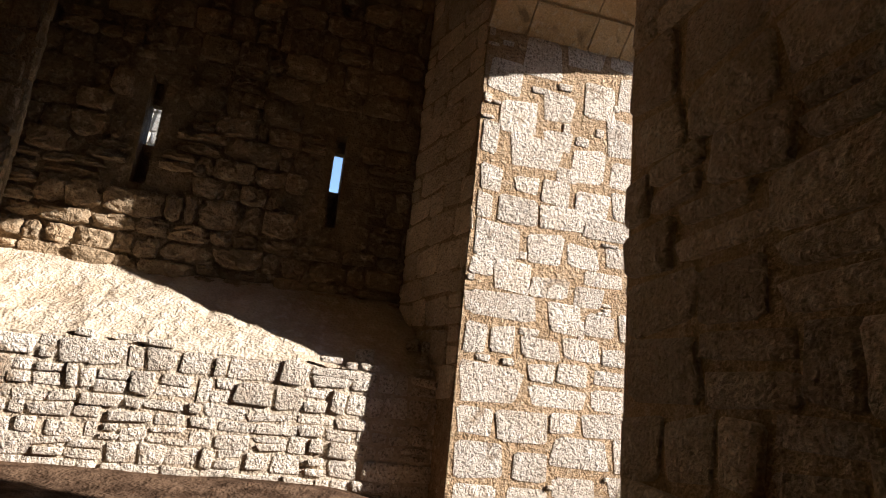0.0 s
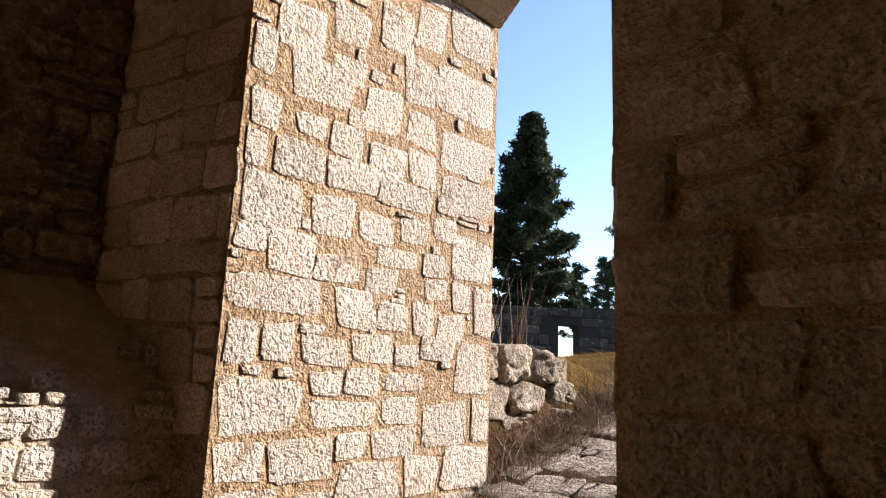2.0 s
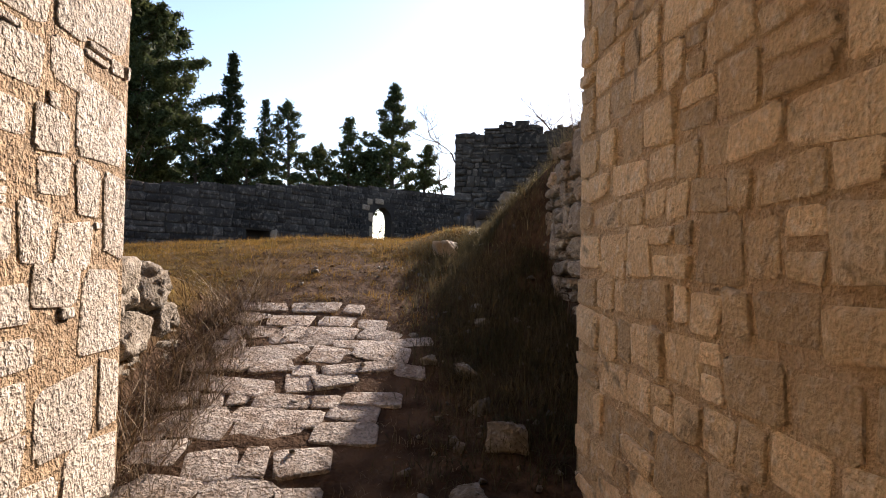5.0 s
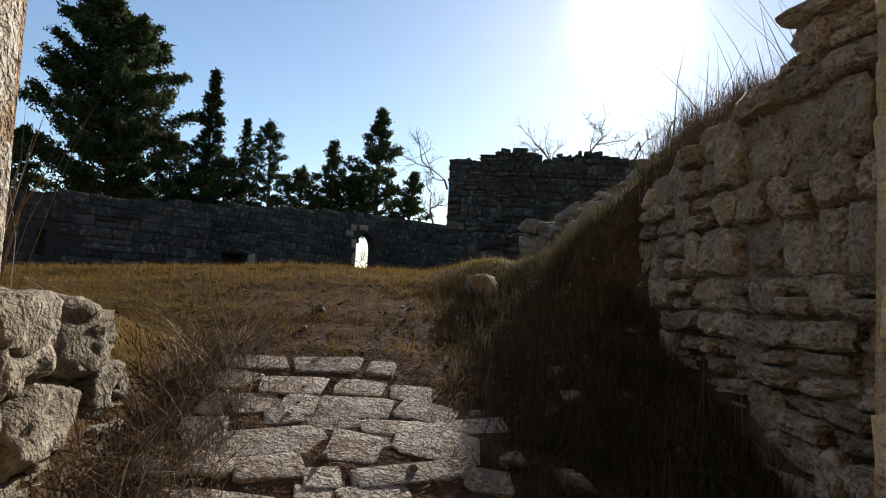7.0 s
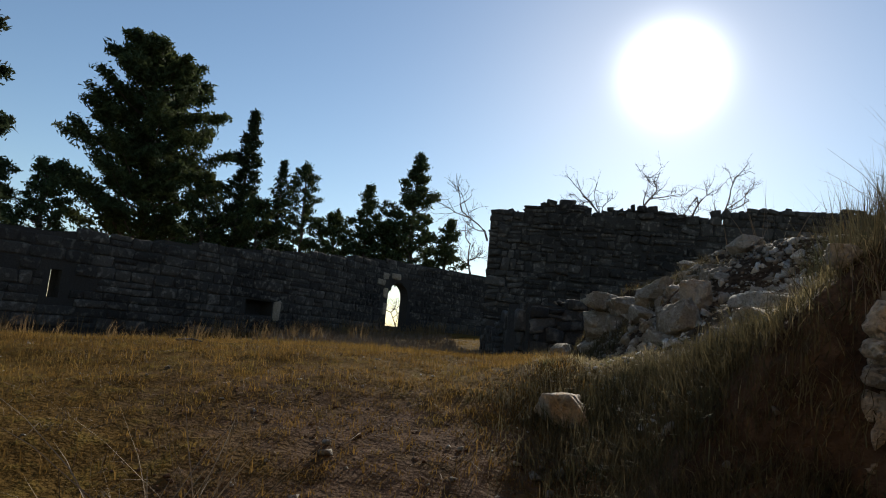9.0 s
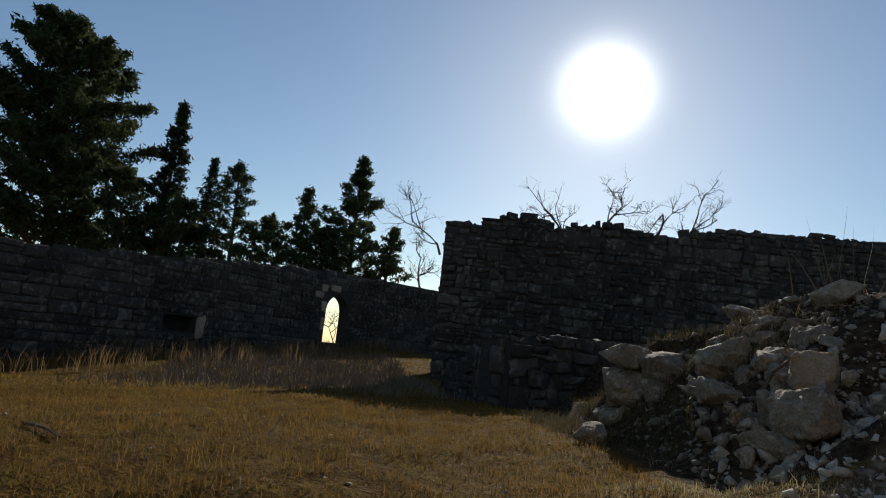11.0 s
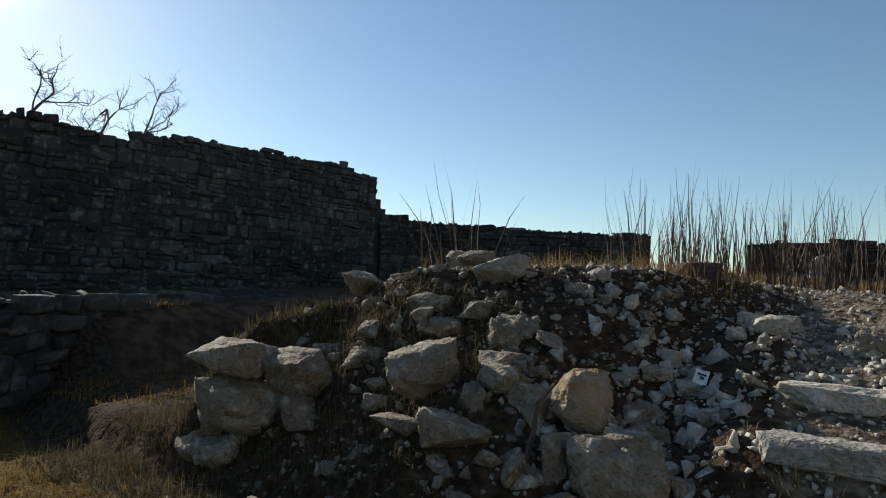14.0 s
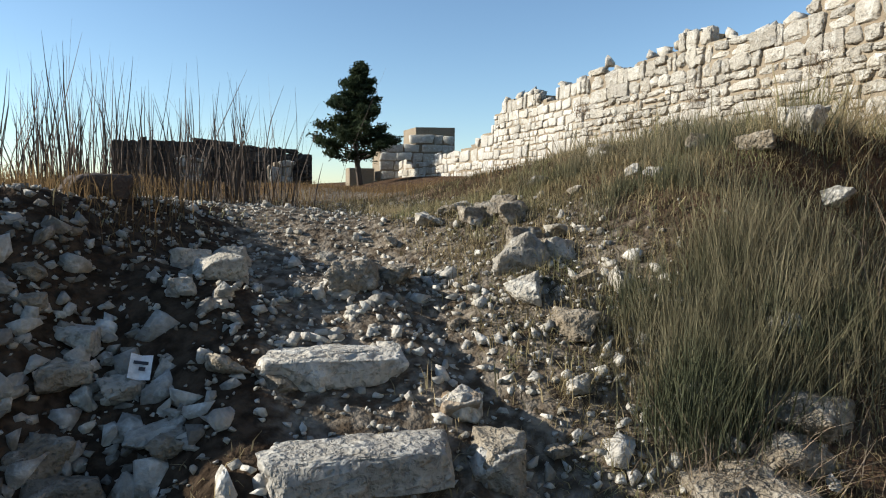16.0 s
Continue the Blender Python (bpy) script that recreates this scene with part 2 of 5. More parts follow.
def prism(bm, poly, z0, z1):
    """An upright prism over a plan polygon; z1 may be a list with a height for each corner."""
    tops = z1 if isinstance(z1, (list, tuple)) else [z1] * len(poly)
    lo = [bm.verts.new((x, y, z0)) for x, y in poly]
    hi = [bm.verts.new((x, y, z)) for (x, y), z in zip(poly, tops)]
    n = len(poly)
    bm.faces.new(lo[::-1])
    bm.faces.new(hi)
    for i in range(n):
        bm.faces.new((lo[i], lo[(i + 1) % n], hi[(i + 1) % n], hi[i]))


def slab(bm, x0, x1, y0, y1, z0, z1):
    prism(bm, [(x0, y0), (x1, y0), (x1, y1), (x0, y1)], z0, z1)


def structure(name, bm, mat, label, category="wall"):
    return tagged(part(name, bm, mat), label, category, kind="structure")


def stone_variant(seed, rough=0.3):
    r = np.random.default_rng(seed)
    V, F = [], []
    g = [-0.5, -0.39, 0.39, 0.5]
    warp = r.uniform(-0.1, 0.06, (2, 2, 2))
    for j in range(4):
        for i in range(4):
            edge = i in (0, 3) or j in (0, 3)
            corner = i in (0, 3) and j in (0, 3)
            u, v = g[i] + 0.5, g[j] + 0.5
            wx = (warp[0, 0, 0] * (1 - u) * (1 - v) * -1 + warp[0, 1, 0] * u * (1 - v) + warp[1, 0, 0] * (1 - u) * v * -1 + warp[1, 1, 0] * u * v)
            wz = (warp[0, 0, 1] * (1 - u) * (1 - v) * -1 + warp[0, 1, 1] * u * (1 - v) * -1 + warp[1, 0, 1] * (1 - u) * v + warp[1, 1, 1] * u * v)
            x, z = g[i] + wx + r.uniform(-0.025, 0.025), g[j] + wz + r.uniform(-0.025, 0.025)
            if corner:
                k = r.uniform(0.84, 0.97)
                x, z = x * k, z * k
            V.append((x, -0.6 - r.uniform(0, 0.3) if edge else -1 + r.uniform(-rough, rough) * 0.8, z))
    ring = [0, 1, 2, 3, 7, 11, 15, 14, 13, 12, 8, 4]
    for k in ring:
        V.append((V[k][0] * 1.03, 0.8, V[k][2] * 1.03))
    for j in range(3):
        for i in range(3):
            a = j * 4 + i
            F.append((a, a + 1, a + 5, a + 4))
    for k in range(12):
        a, b = ring[k], ring[(k + 1) % 12]
        F.append((b, a, 16 + k, 16 + (k + 1) % 12))
    return np.array(V), np.array(F)


VARIANTS = [stone_variant(100 + i) for i in range(14)]


def stone_meshes(mat):
    out = []
    for V, F in VARIANTS:
        me = mesh_np("stone", V, F)
        me.materials.append(mat)
        out.append(me)
    return out


MESHES = {}


def stone_objects(parent, mat, rects, origin, normal, proud=0.045, name="stone", wild=0.0):
    """Each stone (u, z, width, height) on a wall face becomes a piece of its own."""
    if mat.name not in MESHES:
        MESHES[mat.name] = stone_meshes(mat)
    n = Vector(normal).normalized()
    u = Vector((0, 0, 1)).cross(n)
    for c, z, w, h in rects:
        p = Vector(origin) + u * c
        p.z = z
        ob = new(name, MESHES[mat.name][int(rng.integers(14))])
        ob.parent = parent
        d = proud * rng.uniform(0.7, 1.35)
        flip = -1 if rng.random() < 0.5 else 1
        tilt = rng.normal(0, 0.012 + wild * 0.5)
        if wild:
            w, h, d = w * (1 + rng.normal(0, wild)), h * (1 + rng.normal(0, wild)), d * rng.uniform(0.4, 1.7)
        m = Matrix(((u.x * w * flip, -n.x * d, 0, p.x), (u.y * w * flip, -n.y * d, 0, p.y), (0, 0, h, p.z), (0, 0, 0, 1)))
        ob.matrix_basis = Matrix.Translation(p) @ Matrix.Rotation(tilt, 4, n) @ Matrix.Translation(-p) @ m


LUMPS = {}


def stone_lumps(parent, mat, rects, origin, normal, depth=0.24, proud=0.05, name="stone", wild=0.05, fill=1.1):
    """Rough undressed stones (u, z, width, height) bedded in a wall face, each a piece of its own."""
    if mat.name not in LUMPS:
        LUMPS[mat.name] = []
        for k in range(10):
            me = boulder_mesh(1500 + k, (1, 1, 1), 1.0, 70)
            me.materials.append(mat)
            LUMPS[mat.name].append(me)
    n = Vector(normal).normalized()
    u = Vector((0, 0, 1)).cross(n)
    for c, z, w, h in rects:
        p = Vector(origin) + u * c + n * (proud * rng.uniform(0.5, 1.3) - depth / 2)
        p.z = z
        ob = new(name, LUMPS[mat.name][int(rng.integers(10))])
        ob.parent = parent
        w, h = w * fill * (1 + rng.normal(0, wild)), h * fill * (1 + rng.normal(0, wild))
        sa_, sb_ = (-1 if rng.random() < 0.5 else 1), (-1 if rng.random() < 0.5 else 1)
        m = Matrix(((u.x * w * sa_, -n.x * depth, 0, 0), (u.y * w * sa_, -n.y * depth, 0, 0), (0, 0, h * sb_, 0), (0, 0, 0, 1)))
        ob.matrix_basis = Matrix.Translation(p) @ Matrix.Rotation(rng.normal(0, 0.05), 4, n) @ m


def stone_rest(parent, mat, rects, origin, normal, proud=0.05, name="stones", wild=0.0):
    """Far stones of a wall face, joined into one part."""
    if len(rects) == 0:
        return None
    n = np.array(normal, float) / np.linalg.norm(normal)
    u = np.cross((0, 0, 1), n)
    Vs, Fs, k = [], [], 0
    for c, z, w, h in rects:
        V, F = VARIANTS[int(rng.integers(14))]
        d = proud * rng.uniform(0.5, 1.5)
        P = np.array(origin, float) + u * c
        P[2] = z
        if wild:
            w, h, d = w * (1 + rng.normal(0, wild)), h * (1 + rng.normal(0, wild)), d * rng.uniform(0.2, 1.9)
        t = rng.normal(0, 0.01 + wild * 0.5)
        A, B = V[:, 0] * w, V[:, 2] * h
        A, B = A * math.cos(t) - B * math.sin(t), A * math.sin(t) + B * math.cos(t)
        Vs.append(P + np.outer(A, u) - np.outer(V[:, 1] * d, n) + np.outer(B, (0, 0, 1)))
        Fs.append(F + k)
        k += len(V)
    ob = add_mesh(name, mesh_np(name, np.vstack(Vs), np.vstack(Fs)), mat, parent)
    ob["kind"] = "stuff"
    return ob


def courses(u0, u1, z0, top, hmin, hmax, wmin, wmax, gap=0.022, skip=None, seed=1, ragged=0.25):
    """Random courses of stones between u0 and u1, up to the height top(u)."""
    r = np.random.default_rng(seed)
    rects, z = [], z0
    zmax = max(top(u) for u in np.linspace(u0, u1, 40))
    while z < zmax:
        h = r.uniform(hmin, hmax)
        u = u0
        while u < u1 - wmin * 0.4:
            w = min(r.uniform(wmin, wmax) * (0.7 + 0.6 * r.random()), u1 - u)
            c = u + w / 2
            two = r.random() < ragged and h > hmin * 1.25
            for zz, hh in (((z, h * 0.52), (z + h * 0.52, h * 0.48)) if two else ((z, h),)):
                if zz + hh * 0.6 < top(c) and not (skip and skip(c, zz + hh / 2, w, hh)):
                    rects.append((c, zz + hh / 2 + r.normal(0, 0.008), max(w - gap, 0.04), max(hh - gap, 0.03)))
            u += w
        z += h
    return rects


def boulder_mesh(seed, size, sharp=0.8, cuts=15):
    """An angular block: a hull of points, bevelled and roughened."""
    r = np.random.default_rng(seed)
    bm = bmesh.new()
    for _ in range(cuts):
        p = r.uniform(-1, 1, 3)
        m = np.max(np.abs(p))
        p = p / m * (0.82 + 0.18 * r.random()) if r.random() < sharp else p / np.linalg.norm(p) * 0.95
        bm.verts.new((p[0] * size[0] / 2, p[1] * size[1] / 2, p[2] * size[2] / 2))
    bmesh.ops.convex_hull(bm, input=bm.verts)
    bmesh.ops.delete(bm, geom=[v for v in bm.verts if not v.link_faces], context="VERTS")
    s = min(size)
    bmesh.ops.bevel(bm, geom=bm.edges[:], offset=s * 0.022, segments=1, affect="EDGES", clamp_overlap=True)
    bmesh.ops.triangulate(bm, faces=bm.faces)
    for lim in (0.5, 0.26, 0.16):
        bmesh.ops.subdivide_edges(bm, edges=[e for e in bm.edges if e.calc_length() > s * lim], cuts=1)
        bmesh.ops.triangulate(bm, faces=bm.faces)
    bmesh.ops.smooth_vert(bm, verts=bm.verts, factor=0.14, use_axis_x=True, use_axis_y=True, use_axis_z=True)
    off = Vector(r.uniform(-50, 50, 3))
    for v in bm.verts:
        q = v.co / s
        d = noise.noise(q * 1.6 + off) * 0.06 + noise.noise(q * 4.5 + off) * 0.045 + noise.noise(q * 11 + off) * 0.032
        d -= 0.09 * max(0.0, 0.12 - abs(noise.noise(q * 1.9 - off))) / 0.12
        v.co += v.co.normalized() * d * s
    for f in bm.faces:
        f.smooth = True
    me = bpy.data.meshes.new("boulder")
    bm.to_mesh(me)
    bm.free()
    return me


PEBBLES = []
for i in range(12):
    r0 = np.random.default_rng(500 + i)
    bm = bmesh.new()
    for _ in range(9):
        p = r0.normal(0, 1, 3)
        p /= np.linalg.norm(p)
        bm.verts.new(p * (0.5, 0.42, 0.3))
    bmesh.ops.convex_hull(bm, input=bm.verts)
    bmesh.ops.delete(bm, geom=[v for v in bm.verts if not v.link_faces], context="VERTS")
    bmesh.ops.triangulate(bm, faces=bm.faces)
    bm.verts.index_update()
    PEBBLES.append((np.array([v.co[:] for v in bm.verts]), np.array([[v.index for v in f.verts] for f in bm.faces])))
    bm.free()


def turns(k, r):
    q = r.normal(0, 1, (k, 4))
    q /= np.linalg.norm(q, axis=1)[:, None]
    w, x, y, z = q.T
    return np.stack([1 - 2 * (y * y + z * z), 2 * (x * y - z * w), 2 * (x * z + y * w), 2 * (x * y + z * w), 1 - 2 * (x * x + z * z), 2 * (y * z - x * w),
                     2 * (x * z - y * w), 2 * (y * z + x * w), 1 - 2 * (x * x + y * y)], axis=1).reshape(k, 3, 3)


def scatter_pebbles(name, pts, sizes, mat, seed):
    """Loose stones, too many to count, in one mesh."""
    r = np.random.default_rng(seed)
    Vs, Fs, base = [], [], 0
    which = r.integers(0, len(PEBBLES), len(pts))
    R = turns(len(pts), r)
    for i, (p, s) in enumerate(zip(pts, sizes)):
        V, F = PEBBLES[which[i]]
        Vs.append((V * s) @ R[i].T * (1, 1, 0.8) + p)
        Fs.append(F + base)
        base += len(V)
    return add_mesh(name, mesh_np(name, np.vstack(Vs), np.vstack(Fs)), mat)


def blades(name, roots, heights, widths, lean, mat, seed, bend=0.25, flat=False):
    """Grass or stems: each a narrow bent strip of three triangles."""
    r = np.random.default_rng(seed)
    k = len(roots)
    a = r.uniform(0, 2 * np.pi, k)
    side = np.stack([np.cos(a), np.sin(a), np.zeros(k)], 1)
    b = r.uniform(0, 2 * np.pi, k)
    out = np.stack([np.cos(b), np.sin(b), np.zeros(k)], 1)
    ln = (r.random(k) * lean)[:, None]
    up = np.array((0, 0, 1.0))
    h = np.asarray(heights)[:, None]
    w = np.asarray(widths)[:, None]
    mid = roots + (up * (1 - ln * 0.3) + out * ln * 0.5) * h * 0.5
    tip = roots + (up * (1 - ln * 0.6) + out * ln * (0.9 + bend)) * h
    V = np.stack([roots - side * w / 2, roots + side * w / 2, mid - side * w * 0.4, mid + side * w * 0.4, tip], 1).reshape(-1, 3)
    i = np.arange(k)[:, None] * 5
    F = np.concatenate([i + (0, 1, 3), i + (0, 3, 2), i + (2, 3, 4)])
    return add_mesh(name, mesh_np(name, V, F), mat)


def tube(bm, pts, radii, sides=6):
    rings = []
    pts = [Vector(p) for p in pts]
    for i, p in enumerate(pts):
        d = (pts[min(i + 1, len(pts) - 1)] - pts[max(i - 1, 0)]).normalized()
        a = d.orthogonal().normalized()
        b = d.cross(a)
        rings.append([bm.verts.new(p + (a * math.cos(t) + b * math.sin(t)) * radii[i]) for t in [2 * math.pi * k / sides for k in range(sides)]])
    for r1, r2 in zip(rings, rings[1:]):
        for k in range(sides):
            bm.faces.new((r1[k], r1[(k + 1) % sides], r2[(k + 1) % sides], r2[k]))
    bm.faces.new(rings[0][::-1])
    bm.faces.new(rings[-1])


# ---- the lie of the land ----
def smooth(a):
    a = np.clip(a, 0, 1)
    return a * a * (3 - 2 * a)


def wob(x, y):
    return (np.sin(x * 2.1 + 1.3 * np.sin(y * 1.7)) * np.cos(y * 2.6 + 0.8 * np.sin(x * 1.1)) * 0.5
            + np.sin(x * 5.3 + y * 3.1 + 2 * np.sin(y * 2.2)) * 0.3 + np.sin(x * 11.7 - y * 9.2) * np.cos(y * 13.1 + x * 4.0) * 0.2)


def field(x):
    return np.interp(x, [3.4, 5.9, 7, 8.2, 9.2, 10.5, 15, 22, 30, 37.6, 40, 60, 200], [1.14, 1.84, 2.15, 2.4, 2.55, 2.62, 2.5, 2.15, 2.3, 2.9, 2.4, -1, -30])


def height(x, y):
    x, y = np.asarray(x, float), np.asarray(y, float)
    base = field(x) - 0.065 * np.clip(y - 5.2, 0, 7) * smooth((x - 6.5) / 2.5) * smooth((30 - x) / 8)
    # left of the ramp the ground is banked up behind the low wall
    left = 2.2 + 0.0 * x
    base = np.where(x < 6.8, base + (np.maximum(left, base) - base) * smooth((y - 5.35) / 0.3) * (1 - smooth((x - 5.2) / 1.5)), base)
    bank = np.interp(x, [3.6, 5, 5.6, 6.3, 7.2, 8.2], [0.03, 0.2, 0.3, 0.6, 0.35, 0.1]) * smooth((3.55 - y) / 1.0)
    base = base + np.where(x > 3.4, bank, 0)
    base = base + 0.2 * np.exp(-((x - 8.8) ** 2 + (y - 3.05) ** 2) / 0.45)
    yb = np.interp(x, [3.5, 6.0, 6.5, 8, 9, 9.4, 10, 12.4, 15, 22, 30], [2.43, 2.43, 3.1, 3.0, 2.75, 2.35, 2.35, 2.1, 1.5, -1.6, -6])
    yt = np.interp(x, [3.5, 6.0, 6.5, 8, 8.7, 9.6, 10, 11.8, 12.4, 15, 22, 30], [2.33, 2.28, 1.0, -1, -1.5, 0.15, 0.45, 0.75, 1.5, 1.05, -2.0, -6.4])
    ztop = np.interp(x, [1, 3, 5, 6.5, 8, 10, 11.4, 12.2, 14, 25], [4.5, 4.1, 4.0, 4.1, 4.05, 4.2, 4.15, 3.75, 3.7, 3.5])
    ztop = ztop + np.clip((-2 - y) * 0.035, 0, 0.5) + 0.62 * smooth((7.3 - x) / 2.0) * smooth((1.9 - y) / 1.3) * smooth((y + 6) / 5)
    low = 3.2 + 0.0 * x
    ztop = low + (ztop - low) * np.maximum(smooth((2.1 - y) / 1.5), smooth((x - 5.9) / 0.7))
    s = np.clip((yb - y) / (yb - yt), 0, 1)
    z = base + (ztop - base) * (1 - (1 - s) ** np.interp(x, [8.8, 9.4], [1.5, 1.12]))
    # the hollow between the mound and the dark terrace wall
    z = z - np.maximum(z - 2.85, 0) * smooth((x - 12.25) / 0.6) * smooth((16.3 - x) / 0.4) * smooth((2.2 - y) / 0.5) * smooth((y + 3.5) / 1.0)
    z = z + 0.15 * smooth((x - 7.95) / 0.3) * smooth((9.3 - x) / 0.5) * smooth((y - 0.2) / 0.4) * smooth((2.05 - y) / 0.35)
    z = z + 0.14 * smooth((x - 9.2) / 0.3) * smooth((11.0 - x) / 0.5) * smooth((y - 1.35) / 0.3) * smooth((2.2 - y) / 0.3)
    z = z + wob(x, y) * (0.03 + 0.06 * np.sin(np.pi * np.clip(s, 0, 1)))
    # inside the gate
    inner = 0.02 + 0.172 * (np.clip(y, -3, 5.2) - 0.13)
    ramp_in = np.interp(x, [1.1, 2.0, 3.4], [0.74, 0.82, 1.14])
    inner = np.where(x > 1.25, ramp_in, inner + (ramp_in - inner) * smooth((x - 0.2) / 1.05)) + wob(x, y) * 0.015
    z = inner + (z - inner) * np.maximum(smooth((x - 3.35) / 0.1), smooth((x - 1.0) / 0.3) * smooth((1.5 - y) / 0.25))
    return z


def spots(k, x0, x1, y0, y1, seed, keep=None):
    r = np.random.default_rng(seed)
    x, y = r.uniform(x0, x1, k), r.uniform(y0, y1, k)
    if keep is not None:
        ok = keep(x, y, r)
        x, y = x[ok], y[ok]
    return np.stack([x, y, height(x, y)], 1)


def axis(dense0, dense1, step, far):
    a = list(np.arange(dense0, dense1, step))
    s, v = step, dense1
    while v < far:
        a.append(v)
        s *= 1.22
        v += s
    s, v = step, dense0 - step
    while v > -far:
        a.insert(0, v)
        s *= 1.22
        v -= s
    return np.array(a)


gx, gy = axis(-4.5, 14, 0.1, 900), axis(-5, 8, 0.1, 900)
X, Y = np.meshgrid(gx, gy)
V = np.stack([X, Y, height(X, Y)], -1).reshape(-1, 3)
nx, ny = len(gx), len(gy)
i0 = (np.arange(ny - 1)[:, None] * nx + np.arange(nx - 1)).ravel()
ground_me = mesh_np("ground", V, np.stack([i0, i0 + 1, i0 + nx + 1, i0 + nx], 1))
x, y = V[:, 0], V[:, 1]
soil = smooth((6.9 - x) / 0.9) * smooth((5.6 - y) / 0.3) + smooth((8.8 - x) / 1.6) * 0.45 * smooth((6 - y) / 2)
soil = np.maximum(soil, smooth((8.0 - x) / 0.8) * smooth((3.0 - y) / 0.6) * smooth((y + 9) / 4))
# soil colour also stands in for shade on the terrace beyond the mound
soil = np.maximum(soil, 0.9 * smooth((x - 11.8) / 0.6) * smooth((1.7 - y) / 0.5) * smooth((24 - x) / 3))
soil = np.clip(soil + 0.45 * smooth((-0.5 - y) / 1.5) + 0.5 * np.exp(-((x - 8) ** 2 + (y - 5.2) ** 2) / 2.5), 0, 1)
stony = smooth((2.2 + 0.6 * smooth((x - 8.7) / 0.4) - y) / 0.5) * smooth((x - 6.2) / 0.6) * smooth((13.5 - x) / 1.5) * smooth((y + 4.5) / 2.5)
# dark stony band along the terrace edge, partly its own shade in colour
stony = np.maximum(stony, smooth((x - 12) / 0.8) * smooth((23 - x) / 3) * np.exp(-((y - np.interp(x, [12.4, 15, 22], [1.8, 1.25, -1.8])) / 0.7) ** 4))
stony = np.clip(stony - 0.55 * smooth((7.4 - x) / 1.0) - 0.7 * smooth((-1.6 - y) / 1.0), 0, 1)
stony = stony * (1 - smooth((y - 1.5) / 0.4) * smooth((8.75 - x) / 0.3))
path_x = np.interp(y, [-12, -4, -1.5, 0.5, 1.5, 3.2], [5.5, 7.5, 8.2, 7.95, 8.05, 8.6])
dust = np.exp(-((x - path_x) / 1.15) ** 4) * smooth((3.0 - y) / 0.9) * smooth((9.0 - x) / 0.45) * smooth((y + 14) / 8)
for nm, vals in (("soil", soil), ("stony", stony), ("dust", dust)):
    at = ground_me.attributes.new(nm, "FLOAT", "POINT")
    at.data.foreach_set("value", vals.astype(np.float32))
ground_me.polygons.foreach_set("use_smooth", np.ones(len(ground_me.polygons), bool))
tagged(add_mesh("ground", ground_me, M_GROUND), "dry grass and reddish soil rising gently over the old court", "ground", kind="structure")

# ---- gatehouse: the sunlit side wall of the passage ----
bm = bmesh.new()
prism(bm, [(1.2, 5.17), (3.5, 5.17), (3.5, 7.2), (0.9, 7.2), (0.9, 6.36)], -1, 6.9)
wall_left = structure("wall_gate_left", bm, M_MORTAR, "coursed limestone side wall of the gate passage, joints of ochre mortar")
JAMB = [(3.16, 4.77, 0.57, 0.45), (2.71, 4.65, 0.31, 0.38), (2.34, 4.50, 0.32, 0.42), (1.95, 4.35, 0.31, 0.31),
    (3.15, 4.22, 0.69, 0.46), (1.56, 4.17, 0.37, 0.34), (2.62, 4.17, 0.34, 0.40), (1.28, 3.92, 0.21, 0.33),
    (1.76, 3.86, 0.50, 0.32), (2.28, 3.83, 0.35, 0.35), (2.65, 3.79, 0.30, 0.26), (3.15, 3.73, 0.63, 0.33),
    (1.33, 3.54, 0.26, 0.25), (1.68, 3.54, 0.23, 0.16), (1.96, 3.52, 0.28, 0.25), (2.67, 3.50, 0.29, 0.28),
    (2.32, 3.46, 0.35, 0.27), (3.17, 3.39, 0.63, 0.30), (1.28, 3.29, 0.20, 0.23), (1.60, 3.29, 0.38, 0.29)]
JAMB += [(2.06, 3.28, 0.43, 0.23), (2.52, 3.25, 0.54, 0.21), (2.62, 3.01, 0.31, 0.20), (1.42, 2.99, 0.48, 0.34),
    (1.90, 2.98, 0.38, 0.29), (2.25, 2.97, 0.32, 0.22), (3.24, 2.90, 0.48, 0.35), (2.45, 2.79, 0.38, 0.15),
    (2.82, 2.79, 0.26, 0.19), (1.31, 2.75, 0.24, 0.16), (1.60, 2.69, 0.32, 0.29), (1.97, 2.65, 0.38, 0.19),
    (2.33, 2.62, 0.29, 0.19), (2.86, 2.61, 0.26, 0.16), (3.13, 2.58, 0.23, 0.24), (3.38, 2.48, 0.20, 0.41),
    (1.54, 2.44, 0.73, 0.24), (2.12, 2.41, 0.31, 0.27), (2.45, 2.38, 0.27, 0.20), (2.74, 2.38, 0.24, 0.25)]
JAMB += [(3.04, 2.34, 0.30, 0.22), (2.27, 2.33, 0.06, 0.17), (2.91, 2.18, 0.34, 0.19), (1.57, 2.16, 0.22, 0.23),
    (2.29, 2.15, 0.35, 0.20), (1.31, 2.14, 0.24, 0.27), (1.90, 2.12, 0.37, 0.19), (2.60, 2.12, 0.22, 0.15),
    (3.29, 2.04, 0.38, 0.38), (2.57, 1.94, 0.35, 0.14), (2.21, 1.94, 0.29, 0.19), (1.93, 1.92, 0.24, 0.16),
    (1.49, 1.79, 0.56, 0.33), (2.58, 1.75, 0.34, 0.20), (2.09, 1.73, 0.58, 0.17), (3.38, 1.67, 0.20, 0.33),
    (3.01, 1.65, 0.47, 0.32), (2.52, 1.54, 0.44, 0.21), (2.15, 1.54, 0.25, 0.17), (1.35, 1.48, 0.34, 0.23)]
